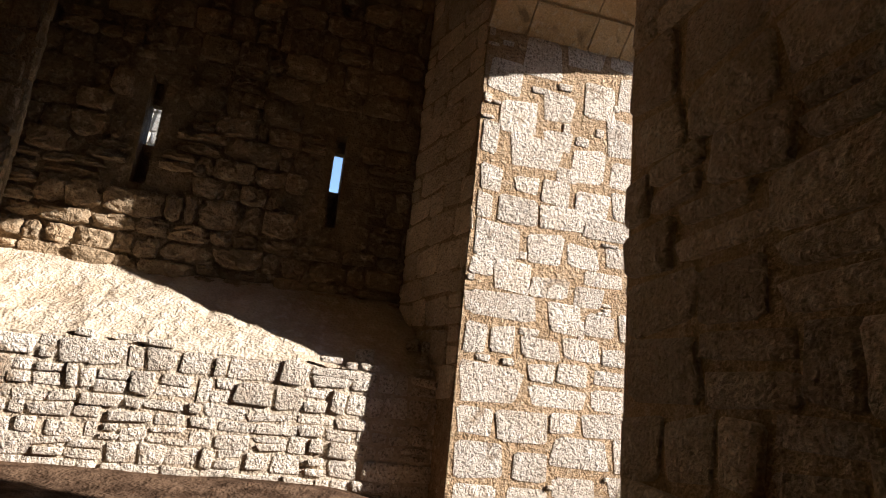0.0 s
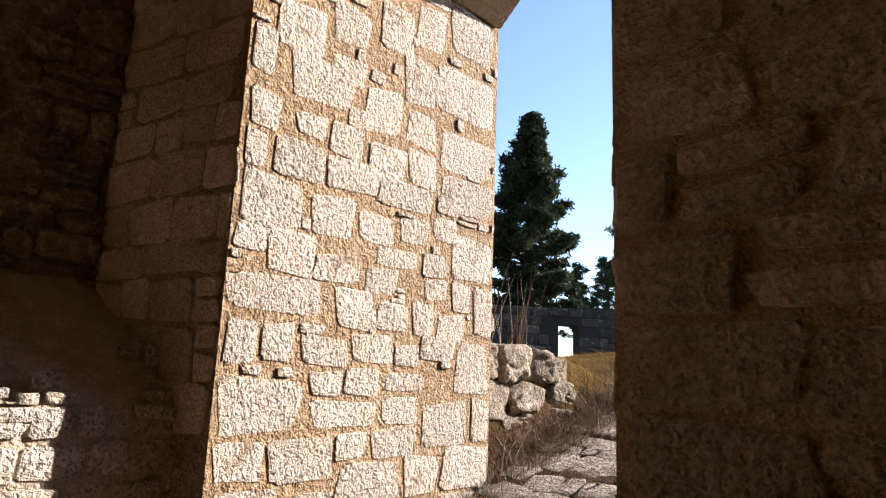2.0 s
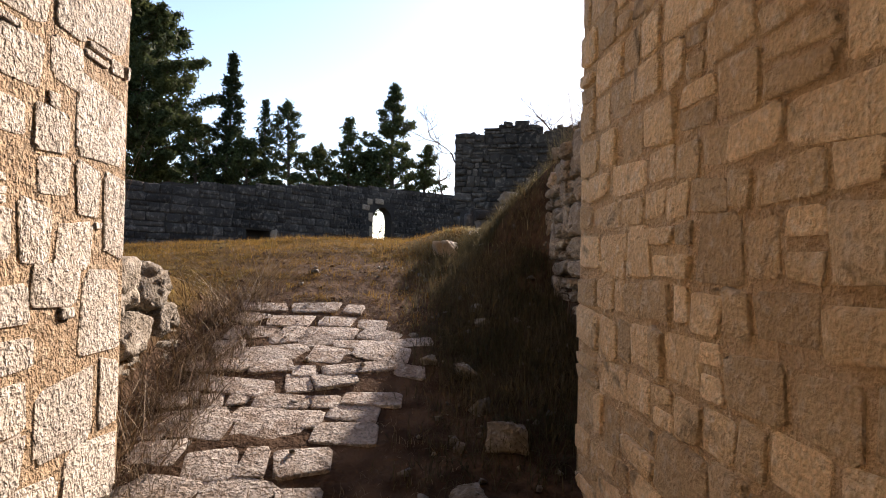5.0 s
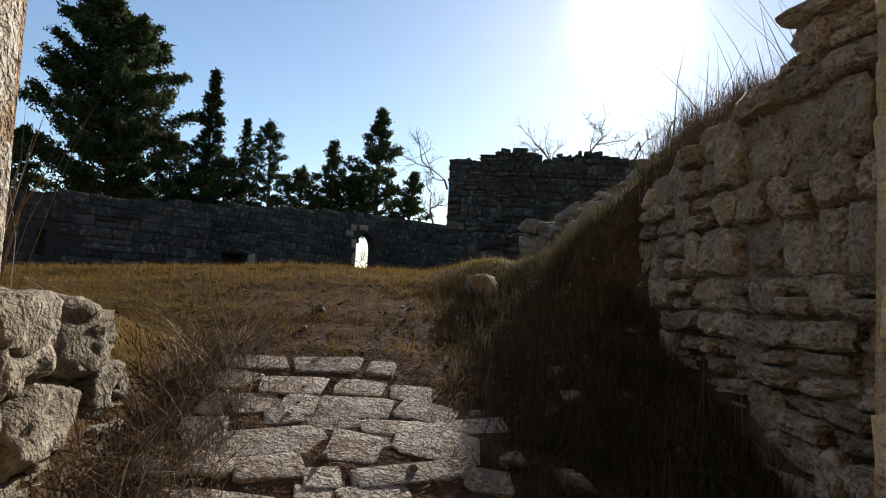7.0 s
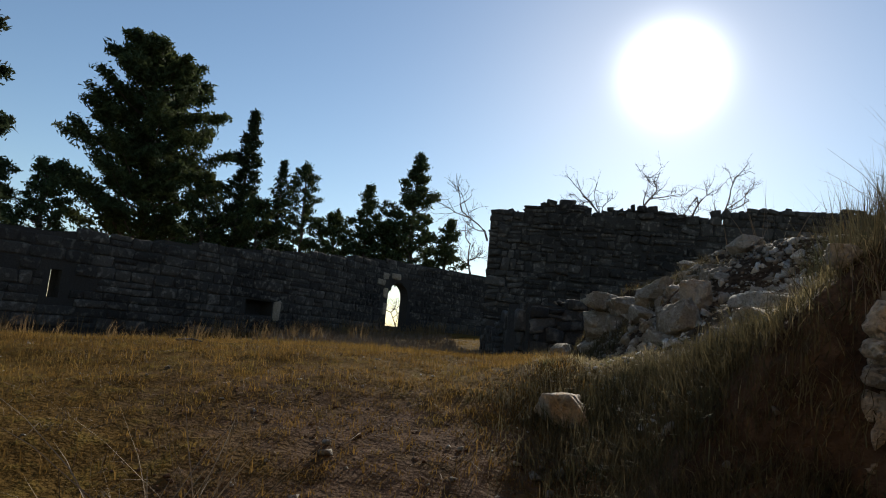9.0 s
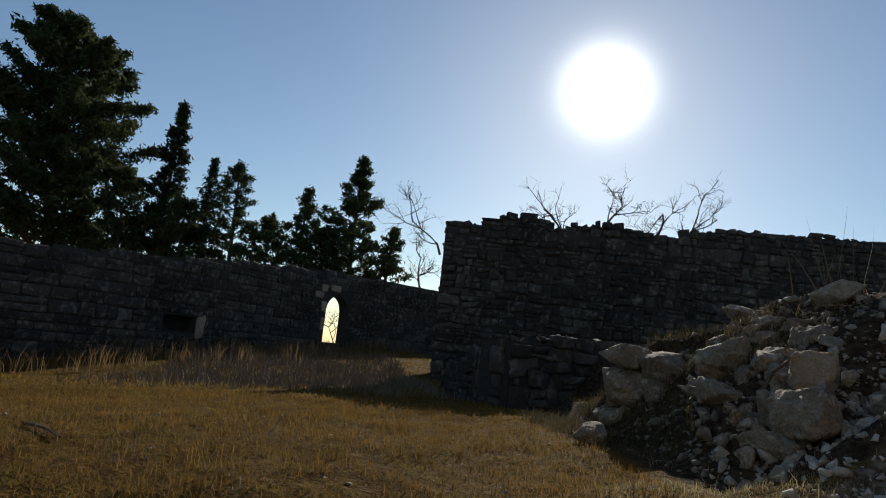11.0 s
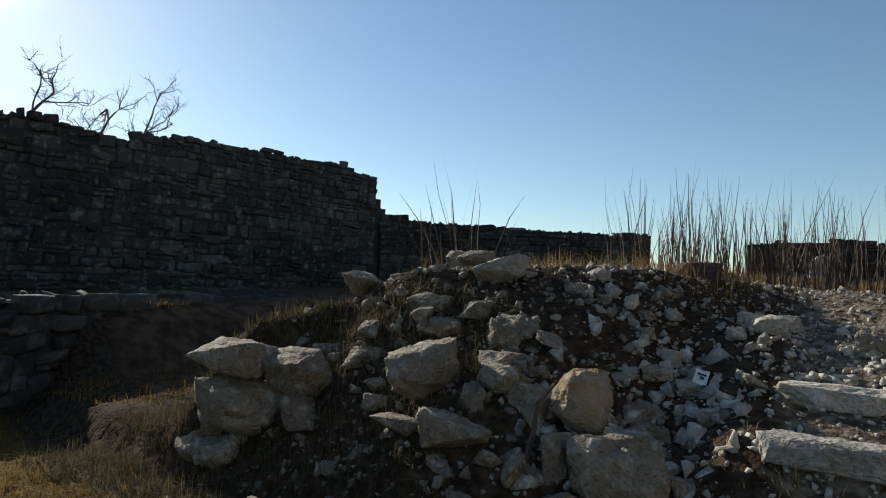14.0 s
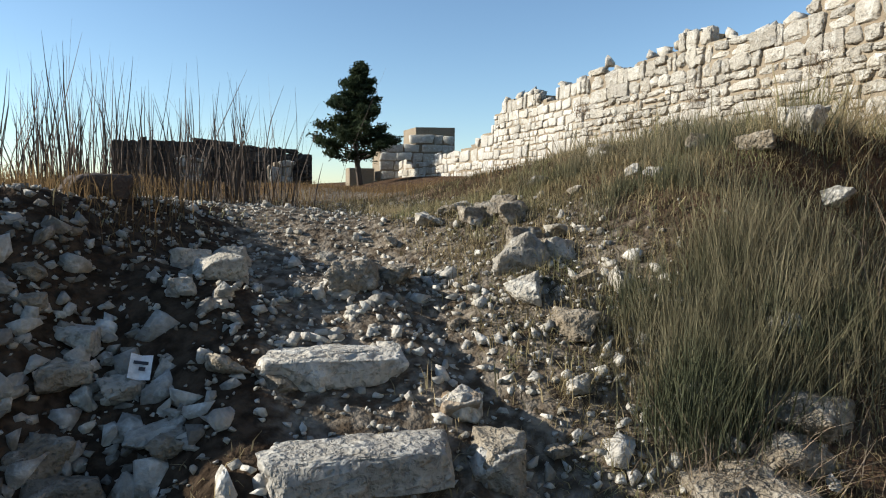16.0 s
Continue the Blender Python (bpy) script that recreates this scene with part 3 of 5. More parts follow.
JAMB += [(1.78, 1.47, 0.44, 0.27), (3.23, 1.33, 0.47, 0.31), (2.79, 1.31, 0.32, 0.28), (2.33, 1.30, 0.53, 0.24), (1.9, 1.17, 0.3, 0.26), (1.45, 1.2, 0.42, 0.3),
    (1.4, 0.88, 0.4, 0.3), (1.85, 0.9, 0.36, 0.24), (2.3, 1.02, 0.4, 0.2), (2.75, 1.06, 0.34, 0.18),
    (3.2, 1.1, 0.4, 0.12), (1.4, 4.55, 0.34, 0.36), (1.95, 4.02, 0.28, 0.2), (2.05, 3.7, 0.2, 0.16), (2.95, 3.08, 0.26, 0.2), (2.95, 3.27, 0.22, 0.14)]
JAMB += [(1.75, 4.8, 0.4, 0.4), (2.2, 4.95, 0.4, 0.3), (2.7, 5.0, 0.45, 0.3), (3.2, 5.15, 0.5, 0.3)]
def inset(c, w):
    """Stones at the arris keep clear of it."""
    over = max(0.0, 1.235 - (c - w / 2))
    return c + over / 2, w - over
stone_objects(wall_left, M_STONE, [(inset(c, w)[0], z, inset(c, w)[1] * 0.97, h * 0.95) for c, z, w, h in JAMB], (0, 5.17, 0), (0, -1, 0), proud=0.008)
# smaller stones between the large ones
fill = [(c, z, w, h) for c, z, w, h in courses(1.2, 3.5, 0.7, lambda u: 5.0, 0.07, 0.12, 0.08, 0.2, seed=31, gap=0.025)
        if (c * 37.7 + z * 91.3) % 1 < 0.35 and all(abs(c - a) > (w + e) / 2 - 0.015 or abs(z - b) > (h + f) / 2 - 0.015 for a, b, e, f in JAMB)]
stone_objects(wall_left, M_STONE, fill, (0, 5.17, 0), (0, -1, 0), proud=0.013)
# the inner return of that wall, beside the raised bay
side = courses(-1.23, 0.0, 1.6, lambda u: 6.6, 0.2, 0.34, 0.25, 0.55, seed=5)
stone_objects(wall_left, M_SMOKE, side, (1.2, 5.17, 0), (-1.19, -0.3, 0), proud=0.02)

# ---- gatehouse: the right-hand pier ----
bm = bmesh.new()
prism(bm, [(1.31, 0.6), (1.46, 0.6), (1.46, 1.45), (3.55, 1.45), (3.55, 2.88), (1.31, 2.812)], -1, 6.9)
wall_right = structure("wall_gate_right", bm, M_PLASTER, "thick limestone gate pier with a smooth plastered passage face")
ang = math.atan2(2.88 - 2.812, 3.55 - 1.31)
n_in = (-math.sin(ang), math.cos(ang), 0)
inside = courses(-2.25, 0.0, 0.5, lambda u: 5.0, 0.12, 0.28, 0.14, 0.34, seed=8, gap=0.026, ragged=0.2)
stone_objects(wall_right, M_WARM, inside, (1.31, 2.812, 0), n_in, proud=0.012, wild=0.05)
dark = courses(-2.81, -0.6, 0.0, lambda u: 5.6, 0.2, 0.4, 0.22, 0.6, seed=9, gap=0.035, ragged=0.4)
stone_objects(wall_right, M_SMOKE, dark, (1.31, 0, 0), (-1, 0, 0), proud=0.035, wild=0.06)

# ---- vault over the passage ----
bm = bmesh.new()
arc = []
for k in range(17):
    t = k / 16
    yy = 2.78 + (5.17 - 2.78) * t
    arc.append((yy, 5.6 - 0.6 * ((t - 0.5) * 2) ** 2))
prof = [(2.78, 6.9)] + arc + [(5.17, 6.9)]
ends = []
for xx in (1.2, 3.5):
    ends.append([bm.verts.new((xx, a, b)) for a, b in prof])
for k in range(len(prof)):
    k2 = (k + 1) % len(prof)
    bm.faces.new((ends[0][k], ends[0][k2], ends[1][k2], ends[1][k]))
bm.faces.new(ends[0])
bm.faces.new(ends[1][::-1])
bmesh.ops.triangulate(bm, faces=[f for f in bm.faces if len(f.verts) > 4])
vault = structure("ceiling_vault", bm, M_WARM, "shallow stone barrel vault over the gate passage", "ceiling")
Vs = []
for k in range(9):
    t0, t1 = k / 9 + 0.006, (k + 1) / 9 - 0.006
    cutsx = [1.19] + [1.19 + 2.32 * (q + rng.uniform(-0.25, 0.25)) / 5 for q in range(1, 5)] + [3.51]
    for xa, xb in zip(cutsx, [c - 0.015 for c in cutsx[1:]]):
        bm = bmesh.new()
        q = []
        for t in (t0, t1):
            yy = 2.78 + 2.39 * t
            zz = 5.6 - 0.6 * ((t - 0.5) * 2) ** 2
            nv = Vector((0, -(t - 0.5) * 1.0, -1)).normalized()
            q.append((Vector((0, yy, zz)) + nv * 0.025, Vector((0, yy, zz)) - nv * 0.04))
        vv = []
        for xx in (xa, xb):
            vv.append([bm.verts.new((xx, p.y, p.z)) for p in (q[0][0], q[1][0], q[1][1], q[0][1])])
        a, b = vv
        bm.faces.new(a)
        bm.faces.new(b[::-1])
        for j in range(4):
            bm.faces.new((a[j], b[j], b[(j + 1) % 4], a[(j + 1) % 4]))
        Vs.append(bm)
joined = bmesh.new()
for bm in Vs:
    me = bpy.data.meshes.new("tmp")
    bm.to_mesh(me)
    bm.free()
    joined.from_mesh(me)
    bpy.data.meshes.remove(me)
part("voussoirs", joined, M_WARM, vault, "dressed stones lining the vault")

# ---- the raised bay with its arrow slits ----
bm = bmesh.new()
YB = 6.36
s1, s2 = (-1.76, -1.62, 3.29, 4.4), (0.05, 0.16, 3.17, 4.16)
for xa, xb in ((-4.2, s1[0]), (s1[1], s2[0]), (s2[1], 0.9)):
    slab(bm, xa, xb, YB, 6.66, 0, 6.9)
for (xa, xb, za, zb), (oa, ob_) in ((s1, (3.74, 4.16)), (s2, (3.6, 4.03))):
    slab(bm, xa, xb, YB, 6.66, 0, za)
    slab(bm, xa, xb, YB, 6.66, zb, 6.9)
    slab(bm, xa, xb, YB + 0.2, 6.66, za, oa)
    slab(bm, xa, xb, YB + 0.2, 6.66, ob_, zb)
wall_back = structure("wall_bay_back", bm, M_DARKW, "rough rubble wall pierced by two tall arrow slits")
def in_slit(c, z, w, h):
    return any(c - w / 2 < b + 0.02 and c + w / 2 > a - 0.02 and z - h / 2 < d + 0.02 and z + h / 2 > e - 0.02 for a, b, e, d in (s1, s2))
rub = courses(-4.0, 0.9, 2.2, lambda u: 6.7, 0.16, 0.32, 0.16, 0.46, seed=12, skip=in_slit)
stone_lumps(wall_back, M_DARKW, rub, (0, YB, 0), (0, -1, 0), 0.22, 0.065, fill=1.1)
bm = bmesh.new()
prism(bm, [(-4.2, 5.45), (-2.42, 5.45), (-2.76, 6.36), (-4.2, 6.36)], 0, 6.9)
wall_pier = structure("wall_bay_side", bm, M_MORTAR, "limestone pier closing the raised bay")
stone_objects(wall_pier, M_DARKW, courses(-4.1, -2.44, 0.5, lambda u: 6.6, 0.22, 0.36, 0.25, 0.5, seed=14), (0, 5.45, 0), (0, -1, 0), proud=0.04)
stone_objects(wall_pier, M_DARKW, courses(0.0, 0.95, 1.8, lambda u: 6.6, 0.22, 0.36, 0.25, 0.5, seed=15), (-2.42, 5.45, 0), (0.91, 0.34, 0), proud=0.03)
# platform: a stone-faced ledge with a slope of packed rubble behind
bm = bmesh.new()
lx, ly = np.linspace(-2.8, 1.25, 50), np.linspace(5.44, 6.4, 16)
grid = []
for b in ly:
    row = []
    for a in lx:
        zz = 1.78 + (b - 5.44) * 0.8 + 0.05 * noise.noise((a * 2, b * 2, 1)) + 0.03 * noise.noise((a * 7, b * 7, 3))
        row.append(bm.verts.new((a, b, zz)))
    grid.append(row)
for j in range(15):
    for i in range(49):
        bm.faces.new((grid[j][i], grid[j][i + 1], grid[j + 1][i + 1], grid[j + 1][i]))
low = [bm.verts.new((a, 5.44, -0.5)) for a in lx]
for i in range(49):
    bm.faces.new((low[i], low[i + 1], grid[0][i + 1], grid[0][i]))
ledge = structure("ledge", bm, M_LEDGE, "raised platform of packed rubble faced with limestone", "platform")
front = courses(-2.6, 1.2, 0.55, lambda u: 1.84, 0.09, 0.2, 0.1, 0.34, seed=17, gap=0.02, ragged=0.35)
stone_objects(ledge, M_STONE, front, (0, 5.44, 0), (0, -1, 0), proud=0.014, wild=0.1)
for px, py, s in ((0.95, 5.75, 0.13), (1.08, 5.7, 0.15), (0.5, 5.52, 0.16)):
    ob = add_mesh("loose_stone", boulder_mesh(int(px * 100), (s, s, s)), M_STONE)
    ob.location = (px, py, 1.78 + (py - 5.44) * 0.8 + s * 0.36)
    tagged(ob, "loose limestone lump resting on the rubble platform", "stone", "stones on the platform")

# ---- the closed parts of the gatehouse, behind the way in ----
bm = bmesh.new()
slab(bm, -4.8, -4.2, 0.6, 7.2, -1, 6.9)
slab(bm, -4.8, -4.2, -3.2, 0.6, -1, 5.8)
slab(bm, -4.2, 0.9, -3.2, -2.6, -1, 5.8)
slab(bm, -4.2, 1.3, 0.4, 0.6, 6.2, 6.9)
structure("wall_gate_rear", bm, M_WARM, "plain limestone walls at the back of the gatehouse")
bm = bmesh.new()
slab(bm, -4.8, 0.9, 0.4, 7.2, 6.9, 7.3)
slab(bm, -4.8, 0.9, -3.2, 0.4, 5.8, 6.2)
slab(bm, 0.9, 1.3, 0.6, 7.2, 6.905, 7.3)
slab(bm, 1.3, 3.5, 1.6, 7.2, 6.905, 7.3)
structure("ceiling", bm, M_WARM, "stone ceiling of the gatehouse in deep shade", "ceiling")
bm = bmesh.new()
slab(bm, -9, -1.6, 13, 14, 0, 9)
out_wall = structure("wall_outer", bm, M_WHITECORE, "sunlit outer wall glimpsed through an arrow slit")
stone_objects(out_wall, M_WHITE, courses(-4.6, -1.7, 4.5, lambda u: 8.8, 0.25, 0.4, 0.3, 0.6, seed=18), (0, 13, 0), (0, -1, 0), proud=0.05)

# ---- wall of the terrace right of the ramp ----
def terrace_top(x):
    return float(np.interp(x, [3.5, 4.0, 4.5, 5.0, 5.6, 6.1], [4.35, 4.0, 3.65, 3.38, 3.25, 3.1]))
bm = bmesh.new()
xs = np.linspace(3.55, 6.1, 12)
prism(bm, [(3.55, 2.42), (6.15, 2.42), (6.15, 1.7), (3.55, 1.7)], 0.5, 3.2)
for a, b in zip(xs, xs[1:]):
    slab(bm, a, b, 1.8, 2.42, 3.2, max(3.22, terrace_top((a + b) / 2) - 0.08))
wall_terrace = structure("wall_terrace", bm, M_WHITECORE, "rough retaining wall of large limestone blocks in shade")
ter = courses(-6.2, -3.56, 1.0, lambda u: terrace_top(-u), 0.13, 0.33, 0.13, 0.36, seed=21, gap=0.02, ragged=0.4)
stone_lumps(wall_terrace, M_TERR, ter, (0, 2.42, 0), (0, 1, 0), 0.3, 0.085, fill=1.16)
for k in range(7):
    xx = 3.7 + k * 0.4
    me = boulder_mesh(40 + k, (0.42, 0.5, 0.28), 0.9, 40)
    ob = add_mesh("coping_stone", me, M_TERR, wall_terrace)
    ob.location = (xx, 2.2, terrace_top(xx) - 0.04)
for px, py, pz, sx, sz, sd in ((6.05, 2.28, 2.5, 0.34, 0.24, 60), (6.25, 2.2, 2.72, 0.3, 0.22, 61), (6.5, 2.0, 2.85, 0.3, 0.22, 62), (5.95, 2.25, 3.1, 0.32, 0.2, 63), (6.12, 2.24, 2.9, 0.28, 0.2, 64), (6.35, 2.15, 3.0, 0.26, 0.18, 65)):
    ob = add_mesh("coping_stone", boulder_mesh(sd, (sx, 0.4, sz), 0.9, 40), M_TERR, wall_terrace)
    ob.location = (px, py, pz)

# ---- low wall left of the ramp ----
bm = bmesh.new()
slab(bm, 3.52, 5.1, 5.52, 6.2, 0.5, 2.2)
slab(bm, 3.52, 3.95, 5.6, 6.2, 2.2, 2.7)
wall_low = structure("wall_low", bm, M_WHITECORE, "broken low wall of long dressed blocks beside the ramp")
lowst = [(3.75, 2.15, 0.44, 0.34), (4.2, 2.12, 0.44, 0.32), (4.68, 2.1, 0.48, 0.3), (3.8, 1.8, 0.56, 0.32), (4.4, 1.8, 0.6, 0.3), (4.95, 1.84, 0.46, 0.26),
         (3.78, 1.45, 0.5, 0.32), (4.35, 1.5, 0.62, 0.28), (4.95, 1.58, 0.5, 0.24), (3.72, 2.52, 0.36, 0.3)]
stone_lumps(wall_low, M_ROCK, lowst, (0, 5.5, 0), (0, -1, 0), 0.4, 0.08, fill=1.12)
for k, (px, pz, s) in enumerate(((3.75, 2.7, 0.32), (4.98, 2.1, 0.28))):
    ob = add_mesh("coping_stone", boulder_mesh(80 + k, (s * 1.15, 0.5, 0.2), 1.0, 34), M_ROCK, wall_low)
    ob.location = (px, 5.74, pz)

# ---- sunlit curtain wall ----
def white_top(y):
    return 6.57 + 0.12 * math.sin(y * 2.3) + 0.08 * math.sin(y * 5.1) + (0.15 if y > -7 else 0)
bm = bmesh.new()
ys = np.linspace(-11.5, 0.6, 25)
for a, b in zip(ys, ys[1:]):
    slab(bm, 0.9, 1.46, a, b, -1 if a > -3.5 else 2.5, white_top((a + b) / 2) - 0.1)
ys2 = np.linspace(-19.2, -11.5, 12)
def ruin_top(y):
    return float(np.interp(y, [-19.2, -16, -14, -12.5, -11.5], [5.5, 5.35, 5.6, 5.75, 6.1]))
for a, b in zip(ys2, ys2[1:]):
    slab(bm, 0.8, 1.46, a, b, 2.5, ruin_top((a + b) / 2) - 0.08)
wall_white = structure("wall_curtain", bm, M_WHITECORE, "sunlit curtain wall of bleached rubble stone with a crumbling top")
ww = courses(-11.5, 1.4, 3.9, white_top, 0.13, 0.3, 0.13, 0.36, seed=24, gap=0.022, ragged=0.2)
seen = sorted([r for r in ww if r[0] < -1.3 and r[1] > 4.7], key=lambda r: -r[0])
near = seen[:300]
stone_lumps(wall_white, M_WHITE, near, (1.46, 0, 0), (1, 0, 0), 0.22, 0.055, wild=0.12, fill=1.13)
rest = seen[300:] + [r for r in ww if r[0] >= -1.3 or r[1] <= 4.7] + courses(-19.2, -11.5, 4.2, ruin_top, 0.2, 0.34, 0.2, 0.5, seed=25)
stone_rest(wall_white, M_WHITEI, rest, (1.46, 0, 0), (1, 0, 0), proud=0.022, wild=0.13)
topst = []
for k in range(50):
    yy = -11.4 + k * 0.235
    topst.append((0.95 + 0.5 * rng.random(), yy, white_top(yy) - 0.04 + 0.05 * rng.random()))
ob = scatter_pebbles("capping_stones", np.array(topst), rng.uniform(0.3, 0.48, 50), M_WHITEI, 3)
ob.parent = wall_white
ob["kind"] = "stuff"

# ---- block of ashlar at the end of the curtain wall ----
bm = bmesh.new()
prism(bm, [(2.1, -19.5), (0.85, -19.1), (0.85, -20.5), (2.1, -20.5)], 3.5, 6.15)
prism(bm, [(0.85, -19.1), (-0.5, -18.6), (-0.5, -20.5), (0.85, -20.5)], 3.5, 6.78)
prism(bm, [(3.2, -19.7), (2.3, -19.6), (2.3, -20.3), (3.2, -20.3)], 3.5, 5.25)
wall_end = structure("wall_end", bm, M_WHITECORE, "pale ashlar wall stub with a broken stepped top")
d = Vector((2.1 - -0.5, -19.5 - -18.6, 0)).normalized()
nn = (-d.y * -1, d.x * 1, 0)
es = courses(-2.75, 0, 4.2, lambda u: 6.1 if u < -1.37 else 6.72, 0.3, 0.36, 0.4, 0.7, seed=26, ragged=0)
stone_rest(wall_end, M_WHITEI, es, (-0.5, -18.6, 0), (0.33, 0.944, 0), proud=0.04)

# ---- far curtain wall, curving behind the field ----
FAR = [(9, 29), (15, 20.5), (18.5, 17.3), (22.5, 14.6), (30, 9.6), (37.2, 5.4), (42, 0), (46, -7)]
FTOP = [4.6, 4.55, 4.6, 4.75, 5.6, 6.5, 6.6, 6.6]
dense = []
for (p, q), (za, zb) in zip(zip(FAR, FAR[1:]), zip(FTOP, FTOP[1:])):
    for t in np.linspace(0, 1, 25)[:-1]:
        dense.append((p[0] + (q[0] - p[0]) * t, p[1] + (q[1] - p[1]) * t, za + (zb - za) * t))
dense = np.array(dense)
ker = np.ones(15) / 15
sm = np.stack([np.convolve(np.pad(dense[:, k], 7, mode="edge"), ker, "valid") for k in range(3)], 1)
seglen = np.r_[0, np.cumsum(np.hypot(*np.diff(sm[:, :2], axis=0).T))]
def far_at(s):
    return np.array([np.interp(s, seglen, sm[:, k]) for k in range(3)])
def far_s(px, py):
    return float(seglen[np.argmin((sm[:, 0] - px) ** 2 + (sm[:, 1] - py) ** 2)])
sa, sb, sc = far_s(37.25, 5.3), far_s(20.7, 15.9), far_s(22.5, 14.6)
sn = far_s(29.0, 10.25)
HOLES = [(sn - 0.7, sn + 0.7, 2.95, 3.5), (sa - 0.8, sa + 0.8, 3.05, 5.35), (sb - 0.42, sb + 0.42, 2.0, 3.95), (sc - 0.16, sc + 0.16, 2.85, 3.65)]
def holed(s, z, w, h):
    return any(s - w / 2 < b and s + w / 2 > a and z - h / 2 < d and z + h / 2 > c for a, b, c, d in HOLES)
breaks = sorted(set(list(np.arange(0, seglen[-1], 1.5)) + [v for a, b, *_ in HOLES for v in (a, b)]))
bm = bmesh.new()
def far_block(s0, s1_, z0, z1, deep=0.0):
    a, b = far_at(s0), far_at(s1_)
    dd = np.array([b[0] - a[0], b[1] - a[1]])
    dd /= np.linalg.norm(dd)
    out = np.array([-dd[1], dd[0]]) * 0.6
    a, b = a[:2] + out * deep, b[:2] + out * deep
    prism(bm, [(a[0], a[1]), (b[0], b[1]), (b[0] + out[0], b[1] + out[1]), (a[0] + out[0], a[1] + out[1])], z0, z1)
for s0, s1_ in zip(breaks, breaks[1:]):
    top = far_at((s0 + s1_) / 2)[2] - 0.04
    mid = (s0 + s1_) / 2
    hole = [h for h in HOLES if h[0] - 1e-6 < mid < h[1] + 1e-6]
    if hole:
        far_block(s0, s1_, hole[0][3], top)
        if hole[0] is HOLES[0]:
            far_block(s0, s1_, 0.5, top - 0.3, 1.01)
        if hole[0][2] > 2.2:
            far_block(s0, s1_, 0.5, hole[0][2] if hole[0][2] > 2.7 else 2.5)
    else:
        far_block(s0, s1_, 0.5, top)
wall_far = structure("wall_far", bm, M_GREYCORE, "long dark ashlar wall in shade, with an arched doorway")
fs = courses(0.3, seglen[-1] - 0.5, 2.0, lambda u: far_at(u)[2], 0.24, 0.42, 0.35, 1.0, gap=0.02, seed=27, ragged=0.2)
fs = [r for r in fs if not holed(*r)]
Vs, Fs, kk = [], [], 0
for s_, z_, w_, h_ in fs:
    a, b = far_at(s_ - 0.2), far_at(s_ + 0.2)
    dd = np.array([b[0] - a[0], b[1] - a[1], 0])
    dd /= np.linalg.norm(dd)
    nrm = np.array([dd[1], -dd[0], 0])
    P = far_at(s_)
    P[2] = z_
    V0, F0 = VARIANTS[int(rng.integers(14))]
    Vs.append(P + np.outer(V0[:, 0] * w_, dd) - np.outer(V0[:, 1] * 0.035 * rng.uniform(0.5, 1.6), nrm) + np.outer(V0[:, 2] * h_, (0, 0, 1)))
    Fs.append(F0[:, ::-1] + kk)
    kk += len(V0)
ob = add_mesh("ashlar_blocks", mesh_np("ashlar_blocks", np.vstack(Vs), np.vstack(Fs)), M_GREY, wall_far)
ob["kind"] = "stuff"
# paler quoins round the doorway and a low blocked opening
for s_, z_, w_, h_ in ((sa - 1.15, 5.55, 0.5, 0.34), (sa - 1.45, 5.2, 0.6, 0.3), (sa - 0.3, 5.62, 0.7, 0.3), (sa - 1.05, 4.7, 0.34, 0.5), (sa - 1.0, 3.9, 0.3, 0.6), (sn + 0.95, 3.15, 0.4, 0.8)):
    a, b = far_at(s_ - 0.2), far_at(s_ + 0.2)
    dd = np.array([b[0] - a[0], b[1] - a[1], 0])
    dd /= np.linalg.norm(dd)
    P = far_at(s_)
    stone_objects(wall_far, M_TERR, [(0, z_, w_, h_)], (P[0], P[1], 0), (dd[1], -dd[0], 0), proud=0.07, name="quoin")
# round head of the doorway
bm = bmesh.new()
a, b = far_at(sa - 0.8), far_at(sa + 0.8)
dd = Vector((b[0] - a[0], b[1] - a[1], 0)).normalized()
oo = Vector((-dd.y, dd.x, 0))
for sgn, p0 in ((1, Vector(a)), (-1, Vector(b))):
    p0.z = 0
    pts = [(0, 5.35), (0, 4.55)] + [(0.8 - 0.8 * math.cos(t), 4.55 + 0.75 * math.sin(t)) for t in np.linspace(0.15, math.pi / 2, 7)]
    lo = [bm.verts.new(p0 + dd * (sgn * u) + Vector((0, 0, z))) for u, z in pts]
    hi = [bm.verts.new(p0 + dd * (sgn * u) + oo * 0.55 + Vector((0, 0, z))) for u, z in pts]
    bm.faces.new(lo)
    bm.faces.new(hi[::-1])
    for k in range(len(pts)):
        k2 = (k + 1) % len(pts)
        bm.faces.new((lo[k], lo[k2], hi[k2], hi[k]))
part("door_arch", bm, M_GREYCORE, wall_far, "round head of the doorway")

# ---- bastion ----
T0, T1 = Vector((26.5, 1.8, 0)), Vector((23.75, -15.2, 0))
tdir = (T1 - T0).normalized()
TL = (T1 - T0).length
def bast_top(u):
    return float(np.interp(u, [0, 0.9, 1.0, 2.0, 3.2, 4.0, 4.05, 5.6, 7.7, 7.75, 9.6, 13.6, 15.8, 16.3, 17.3], [7.65, 7.62, 7.6, 8.0, 8.0, 7.6, 7.92, 8.0, 7.8, 8.0, 8.3, 8.42, 8.5, 8.35, 8.2]))
bm = bmesh.new()
us = list(np.linspace(0, TL, 30))
back = Vector((tdir.y * -1, tdir.x, 0)) * 4.0
if back.x < 0:
    back = -back
